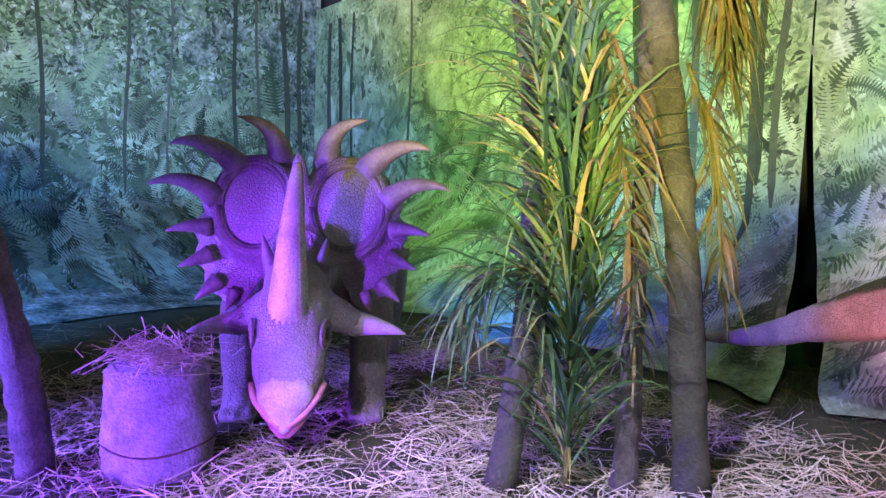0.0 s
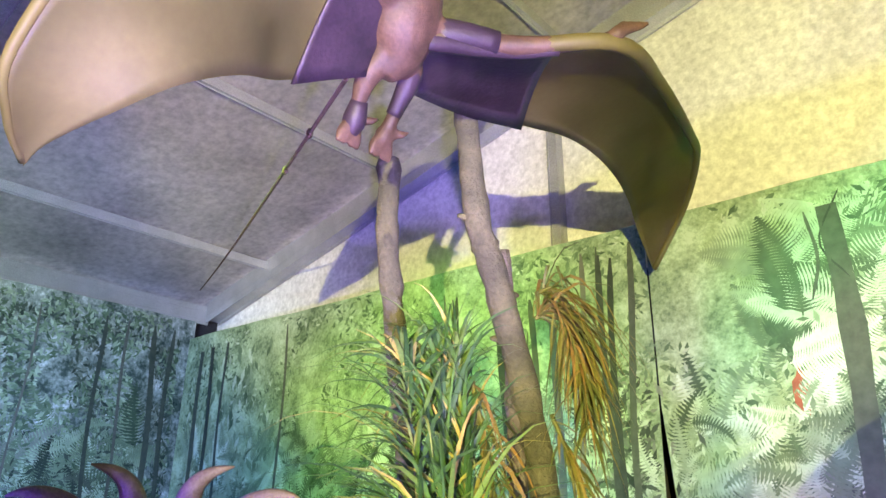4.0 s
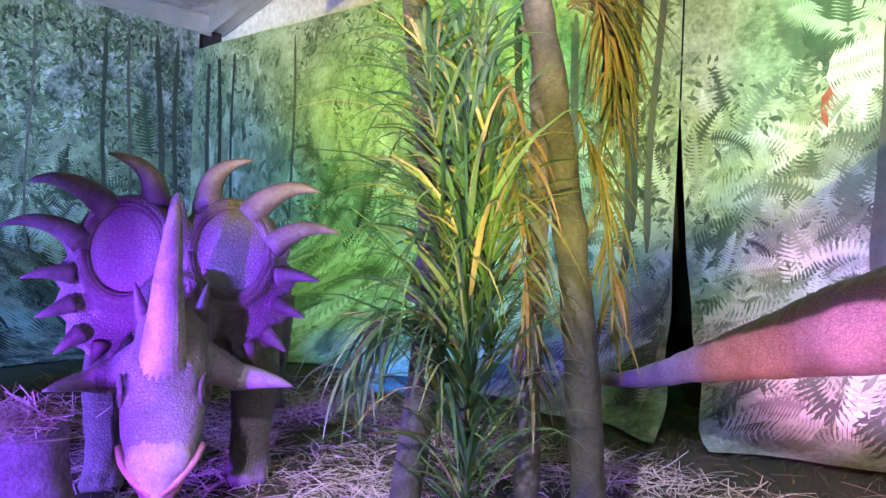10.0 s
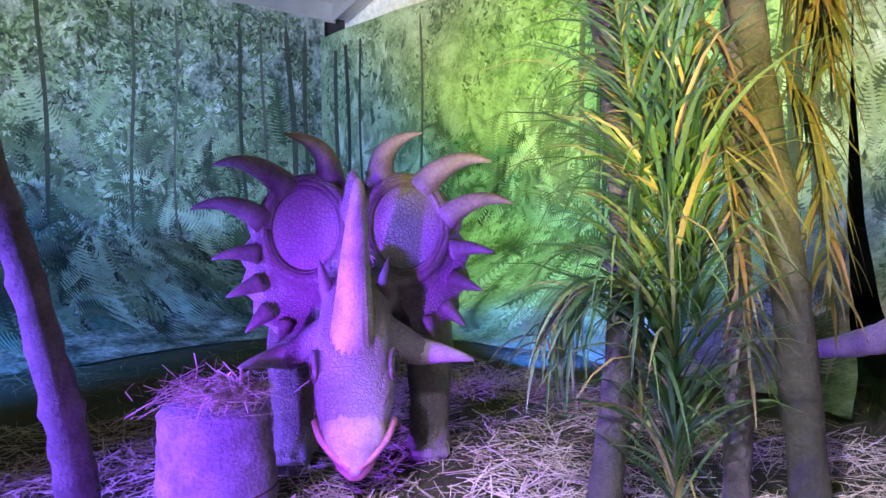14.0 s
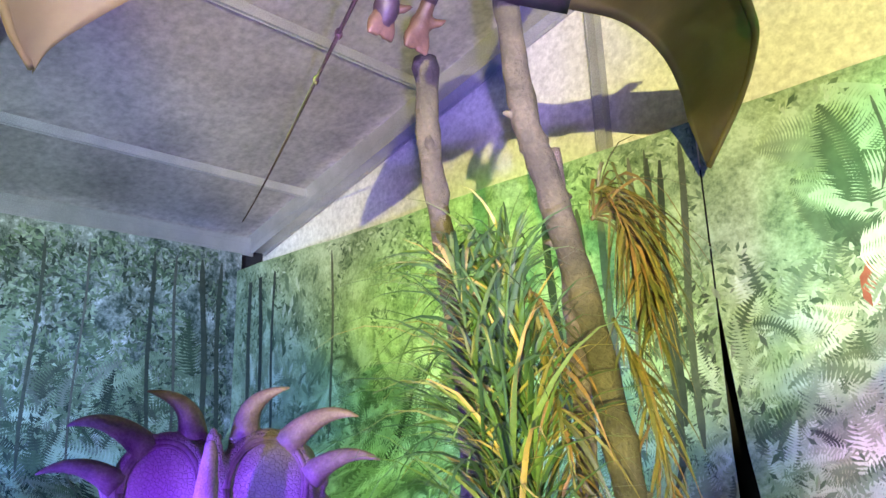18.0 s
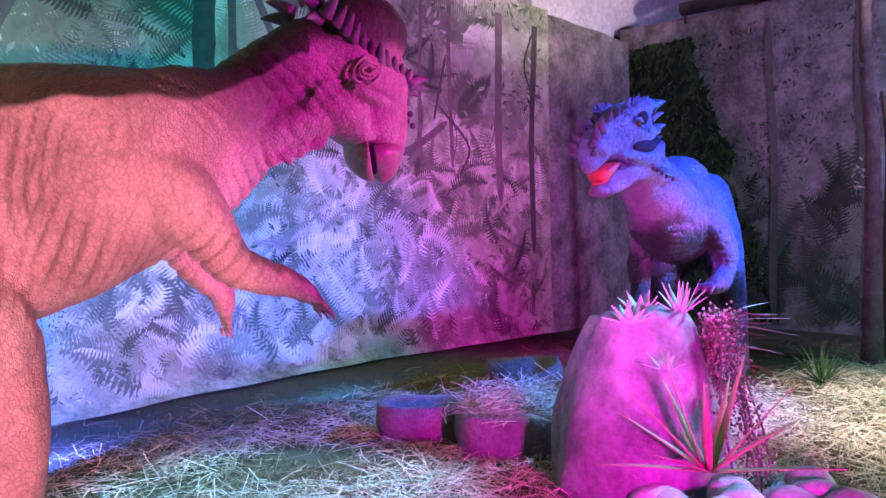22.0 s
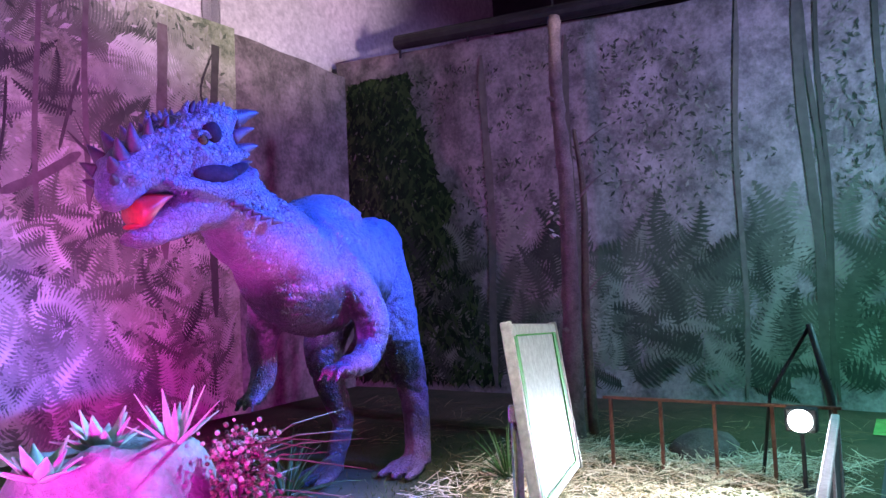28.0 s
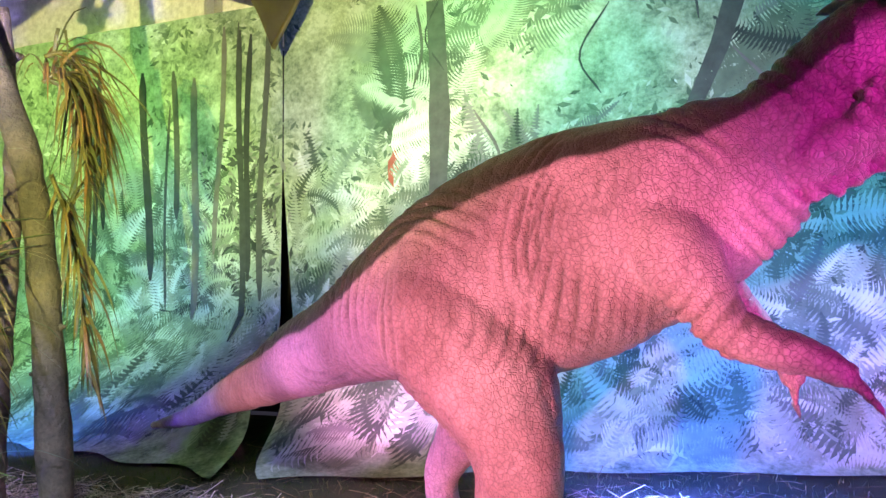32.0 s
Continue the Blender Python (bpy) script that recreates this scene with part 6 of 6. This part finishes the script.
for x, y, z in scatter(16000, (-5, 9.5, -0.2, 6.0), lambda x, y: 0.35 + 0.65 * patchy(x, y, 0.7, 0.0), rng):
    a, h = rng.uniform(0, 6.283), rng.uniform(0.02, 0.06)
    n = len(verts)
    verts += [(x - 0.004 * math.cos(a), y - 0.004 * math.sin(a), z), (x + 0.004 * math.cos(a), y + 0.004 * math.sin(a), z), (x + rng.gauss(0, 0.02), y + rng.gauss(0, 0.02), z + h)]
    faces.append((n, n + 1, n + 2))
M_GRASS = island_material("carpet_grass", [(0.0, (0.03, 0.055, 0.012)), (0.6, (0.07, 0.11, 0.03)), (1.0, (0.14, 0.15, 0.05))], 0.9, 0.15, 40)
tagged(new("artificial_grass", mesh_of("artificial_grass", verts, faces, M_GRASS)), "short dark green artificial grass", "grass", "", "stuff")


# ---- the prints on the banners: flat shapes in the cloth ----
class Print:
    """Flat shapes laid on a wall; place(u, z, lift) gives the wall's point."""

    def __init__(self, place, ok=lambda u, z: True):
        self.place, self.ok, self.v, self.f, self.layer = place, ok, [], [], 0

    def quad(self, pts, lift):
        if not all(self.ok(u, z) for u, z in pts):
            return
        n = len(self.v)
        self.v += [self.place(u, z, lift) for u, z in pts]
        self.f.append(tuple(range(n, n + len(pts))))

    def lift(self, low=0.004, high=0.011):
        self.layer += 1
        return low + (high - low) * ((self.layer * 0.618) % 1.0)

    def strip(self, pts, widths):
        """A band along points, one island."""
        l, n = self.lift(0.012, 0.016), len(self.v)
        rows = []
        for k, (u, z) in enumerate(pts):
            a, b = pts[max(0, k - 1)], pts[min(len(pts) - 1, k + 1)]
            d = math.hypot(b[0] - a[0], b[1] - a[1]) or 1
            w = widths[k] * (0.95 + 0.07 * math.sin(2.1 * k + 5 * u)) * (0.35 if k in (0, len(pts) - 1) else 1.0)
            nu, nz = -(b[1] - a[1]) / d * w, (b[0] - a[0]) / d * w
            if not self.ok(u, z):
                break
            rows.append(1)
            self.v += [self.place(u + nu, z + nz, l), self.place(u - nu, z - nz, l)]
        for k in range(len(rows) - 1):
            i = n + 2 * k
            self.f.append((i, i + 2, i + 3, i + 1))

    def fern(self, u, z, length, angle, curl, rng, pairs=20, wide=0.22):
        """A frond: a stalk with leaflets either side, joined along the stalk so that it is one island."""
        l = self.lift()
        p, a, n0 = [u, z], angle, len(self.v)
        spine = []
        for k in range(pairs + 1):
            spine.append((p[0], p[1], a))
            p = [p[0] + math.cos(a) * length / pairs, p[1] + math.sin(a) * length / pairs]
            a += curl / pairs
        if not all(self.ok(x, y) for x, y, _ in spine):
            return
        w = 0.0035 + 0.004 * length
        self.v += [self.place(x - math.sin(t) * w, y + math.cos(t) * w, l) for x, y, t in spine]
        self.v += [self.place(x + math.sin(t) * w, y - math.cos(t) * w, l) for x, y, t in spine]
        m = pairs + 1
        for k in range(pairs):
            self.f.append((n0 + k, n0 + k + 1, n0 + m + k + 1, n0 + m + k))
        for k in range(1, pairs):
            x, y, t = spine[k]
            s = k / pairs
            L = length * wide * math.sin(math.pi * min(1, 0.25 + 0.75 * s)) ** 0.8 * rng.uniform(0.85, 1.1)
            for side, base in ((1, n0), (-1, n0 + m)):
                b = t + side * 1.15
                tip = (x + math.cos(b) * L, y + math.sin(b) * L)
                mid = (x + math.cos(b + side * 0.14) * L * 0.55, y + math.sin(b + side * 0.14) * L * 0.55)
                if not self.ok(*tip):
                    continue
                i = len(self.v)
                self.v += [self.place(*mid, l), self.place(*tip, l)]
                self.f.append((base + k, base + k + 1, i, i + 1) if side > 0 else (base + k + 1, base + k, i + 1, i))

    def leaf(self, u, z, size, angle):
        l, c, s = self.lift(), math.cos(angle), math.sin(angle)
        self.quad([(u - c * size, z - s * size), (u - s * size * 0.36 - c * size * 0.1, z + c * size * 0.36 - s * size * 0.1), (u + c * size, z + s * size), (u + s * size * 0.36 - c * size * 0.1, z - c * size * 0.36 - s * size * 0.1)], l)

    def done(self, name, material, owner_label):
        return tagged(new(name, mesh_of(name, self.v, self.f, material)), owner_label, "", "", "structure")


def on_back(u, z, lift):
    x, y, h = banner_point(u, z)
    return (x, y - lift, h + (lift if z < 1.2 else 0.0))


def back_ok(u, z):
    a, b = gap_edges(max(0, z))
    return LEFT_X + 0.05 < u < 9.42 and 0.03 < z < 4.86 and not a - 0.01 < u < b + 0.01


def side_at(u, z, lift):
    x, y, h = side_point(u, z)
    return (x + lift, y, h + (lift if z < 1.2 else 0.0))


def right_at(u, z, lift):
    return (RIGHT_X + 0.03 * math.sin(1.4 * u) + 0.02 * math.sin(3.7 * u + z / (4.80 + 0.065 * max(0, u - 1.5))) - lift - 0.004, u, z)


def wavy(u, z0, z1, lean, rng, n=14):
    return [(u + lean * (z - z0) + 0.03 * math.sin(1.7 * z + u * 9), z) for z in np.linspace(z0, z1, n)]


rng = random.Random(33)
# long mural: leaves, then trunks and lianas, then ferns in front
p = Print(on_back, back_ok)
for _ in range(15000):
    u, z = rng.uniform(-11.7, 9.3), rng.uniform(0.4, 4.85)
    if noise.noise((u * 0.9, z * 0.9, 7)) + 0.35 * noise.noise((u * 3, z * 3, 1)) > -0.05:
        p.leaf(u, z, rng.uniform(0.025, 0.085), rng.uniform(0, 6.28))
for _ in range(90):
    u, z = rng.gauss(-10.2, 0.55), rng.uniform(2.2, 4.5)
    p.leaf(u, z, rng.uniform(0.10, 0.17), rng.uniform(-2.2, -0.9))
p.done("printed_leaves", M_LEAF_PRINT, "printed leaves of the jungle banner")
p = Print(on_back, back_ok)
p.strip(wavy(-0.48, 0.9, 4.86, 0.0, rng), [0.11 + 0.01 * math.sin(k) for k in range(14)])
p.strip(wavy(8.36, 1.9, 4.86, 0.0, rng), [0.075] * 14)
for u, z0, z1, w in ((-10.9, 1.2, 4.86, 0.06), (-10.55, 1.6, 4.86, 0.035), (-11.4, 0.8, 4.86, 0.07), (-8.9, 1.6, 4.7, 0.03), (7.45, 2.4, 4.86, 0.035), (6.95, 2.3, 4.86, 0.03), (4.05, 2.4, 4.86, 0.13), (4.35, 2.6, 4.86, 0.05), (9.05, 1.2, 4.86, 0.06)):
    p.strip(wavy(u, z0, z1, rng.uniform(-0.03, 0.03), rng), [w] * 14)
for _ in range(15):
    u = rng.uniform(-5.6, -2.7)
    p.strip(wavy(u, rng.uniform(0.9, 2.4), rng.uniform(3.6, 4.8), rng.uniform(-0.04, 0.04), rng), [rng.uniform(0.02, 0.06)] * 14)
p.strip([(2.75, 4.84), (2.55, 4.4), (2.32, 3.7), (2.05, 3.1), (1.9, 2.6)], [0.10, 0.10, 0.09, 0.08, 0.06])
p.strip([tuple(q) for q in smooth_path([(4.55, 4.4), (4.72, 4.0), (5.05, 3.35), (5.5, 2.85), (5.95, 2.55), (6.6, 2.50)], 24)], [0.05] * 24)
p.strip([tuple(q) for q in smooth_path([(5.2, 4.84), (5.75, 4.1), (6.2, 3.35), (6.6, 2.55)], 18)], [0.07, *[0.06] * 17])
p.strip([tuple(q) for q in smooth_path([(6.6, 2.52), (6.95, 2.7), (7.4, 3.0)], 12)], [0.05] * 12)
for _ in range(16):
    u, z = rng.uniform(-1.8, 9.2), rng.uniform(2.2, 4.0)
    p.strip([tuple(q) for q in smooth_path([(u, z), (u + rng.gauss(0, 0.12), z + 0.4), (u + rng.gauss(0, 0.15), z + 0.9)], 10)], [rng.uniform(0.008, 0.02)] * 10)
p.done("printed_trunks", M_TRUNK_PRINT, "printed trunks and lianas of the jungle banner")
p = Print(on_back, back_ok)
for _ in range(26):
    u, z, t0 = rng.uniform(-1.9, 9.0), rng.uniform(2.9, 4.3), rng.uniform(-0.4, 1.6)
    for k in range(3):
        p.fern(u, z, rng.uniform(0.8, 1.5), t0 + 0.75 * k, rng.choice((-1, 1)) * rng.uniform(0.5, 1.1), rng, 34, 0.34)
for _ in range(3000):
    u, z = rng.uniform(-11.5, 9.3), 0.1 + 2.5 * rng.random() ** 1.25
    p.fern(u, z, rng.uniform(0.35, 0.85), rng.uniform(0.1, 3.04), rng.uniform(-1.6, 1.6), rng, 18, rng.uniform(0.18, 0.27))
p.done("printed_ferns", M_FERN, "printed ferns of the jungle banner")
p = Print(on_back, back_ok)
for _ in range(500):
    u, z = rng.gauss(-3.0, 0.32), rng.gauss(2.3, 0.4)
    p.leaf(u, z, rng.uniform(0.04, 0.12), rng.uniform(0, 6.28))
for _ in range(150):
    u, z = rng.uniform(-11.4, 9.3), rng.uniform(0.1, 2.2)
    p.fern(u, z, rng.uniform(0.35, 0.8), rng.uniform(0.1, 3.04), rng.uniform(-1.6, 1.6), rng, 16, 0.24)
p.done("printed_shade", M_FERN_DARK, "printed dark bush of the jungle banner")

p = Print(on_back, back_ok)
for k in range(9):
    p.leaf(-0.98 + 0.05 * math.sin(2.4 * k), 2.92 - 0.035 * k, 0.10, -1.6 + 0.5 * math.sin(1.9 * k))
p.done("printed_dry_leaf", island_material("printed_red_leaf", [(0.0, (0.22, 0.06, 0.03)), (1.0, (0.36, 0.13, 0.07))], 0.85, 0.15, 8), "printed red-brown dry leaf of the jungle banner")
p = Print(on_back, back_ok)
for u, z, n in ((0.15, 2.35, 16), (0.7, 2.6, 14), (3.0, 3.5, 22), (3.3, 3.0, 18), (5.9, 4.2, 20), (-3.6, 1.6, 18), (6.9, 3.6, 14)):
    for _ in range(n):
        p.fern(u + rng.gauss(0, 0.22), z + rng.gauss(0, 0.22), rng.uniform(0.5, 1.0), rng.uniform(0, 6.28), rng.uniform(-0.8, 0.8), rng, 22, rng.uniform(0.14, 0.22))
p.done("printed_palms", M_FERN_DARK, "printed dark palms of the jungle banner")

# side wall
p = Print(side_at, lambda u, z: -6.8 < u < 6.4 and 0.02 < z < 5.22)
for _ in range(9000):
    u, z = rng.uniform(-3, 6.35), rng.uniform(1.2, 5.2)
    if noise.noise((u * 1.1, z * 1.1, 3)) > -0.15:
        p.leaf(u, z, rng.uniform(0.025, 0.10), rng.uniform(0, 6.28))
p.done("printed_side_leaves", M_LEAF_PRINT, "printed leaves of the side banner")
p = Print(side_at, lambda u, z: -6.8 < u < 6.4 and 0.02 < z < 5.08)
for u, w in ((6.15, 0.05), (5.9, 0.06), (4.85, 0.04), (5.3, 0.03), (1.68, 0.035), (2.9, 0.03), (3.6, 0.02), (0.2, 0.06), (-1.2, 0.05)):
    p.strip(wavy(u, rng.uniform(0.8, 1.8), 5.0, rng.uniform(-0.03, 0.03), rng), [w] * 14)
p.done("printed_side_trunks", M_TRUNK_PRINT, "printed thin trunks of the side banner")
p = Print(side_at, lambda u, z: -6.8 < u < 6.4 and 0.02 < z < 5.22)
for _ in range(380):
    u, z = rng.uniform(-3, 6.3), 0.1 + 2.9 * rng.random() ** 1.3
    p.fern(u, z, rng.uniform(0.5, 1.2), rng.uniform(0.1, 3.04), rng.uniform(-1.6, 1.6), rng, 20, 0.24)
p.done("printed_side_ferns", M_FERN, "printed ferns of the side banner")
p = Print(side_at, lambda u, z: -6.8 < u < 6.4 and 0.02 < z < 5.22)
for _ in range(6500):
    u, z = rng.uniform(-3, 6.35), rng.uniform(0.3, 4.9)
    if noise.noise((u * 1.4, z * 1.4, 17)) > 0.0:
        p.leaf(u, z, rng.uniform(0.03, 0.10), rng.uniform(0, 6.28))
for _ in range(260):
    u, z = rng.uniform(-3, 6.3), 0.1 + 2.4 * rng.random()
    p.fern(u, z, rng.uniform(0.4, 0.9), rng.uniform(0.1, 3.04), rng.uniform(-1.6, 1.6), rng, 18, 0.22)
p.done("printed_side_shade", M_FERN_DARK, "printed dark foliage of the side banner")

# far wall and its corner
far_ok = lambda u, z: -7.8 < u < 6.8 and 0.02 < z < 4.78
p = Print(right_at, far_ok)
for _ in range(11000):
    u, z = rng.uniform(-6, 6.6), rng.uniform(0.6, 4.7)
    if noise.noise((u * 0.8, z * 0.8, 11)) + 0.5 * noise.noise((u * 4, z * 4, 2)) > -0.05:
        p.leaf(u, z, rng.uniform(0.015, 0.055), rng.uniform(0, 6.28))
for _ in range(420):
    u, z = rng.uniform(-6, 6.6), 0.1 + 1.7 * rng.random()
    p.fern(u, z, rng.uniform(0.5, 1.1), rng.uniform(0.1, 3.04), rng.uniform(-1.6, 1.6), rng, 18, 0.24)
p.done("printed_far_leaves", M_FERN_DARK, "printed dark undergrowth of the far banner")
p = Print(right_at, far_ok)
for _ in range(5200):
    z = 0.1 + 4.6 * rng.random()
    edge = 5.55 - 0.33 * max(0.0, 4.4 - z) + 0.25 * noise.noise((z * 2.0, 3.0, 0.0))
    u = rng.uniform(edge, 6.75)
    p.leaf(u, z, rng.uniform(0.05, 0.14), rng.uniform(-2.6, -0.5))
p.done("printed_conifers", M_CONIFER_PRINT, "printed dark green conifers of the far banner")
p = Print(right_at, far_ok)
for _ in range(17):
    u = rng.uniform(-6, 5.0)
    p.strip(wavy(u, rng.uniform(0.04, 0.1), 4.72, rng.uniform(-0.03, 0.03), rng), [rng.uniform(0.02, 0.06)] * 14)
p.done("printed_far_trunks", M_TRUNK_PRINT, "printed trunks of the far banner")
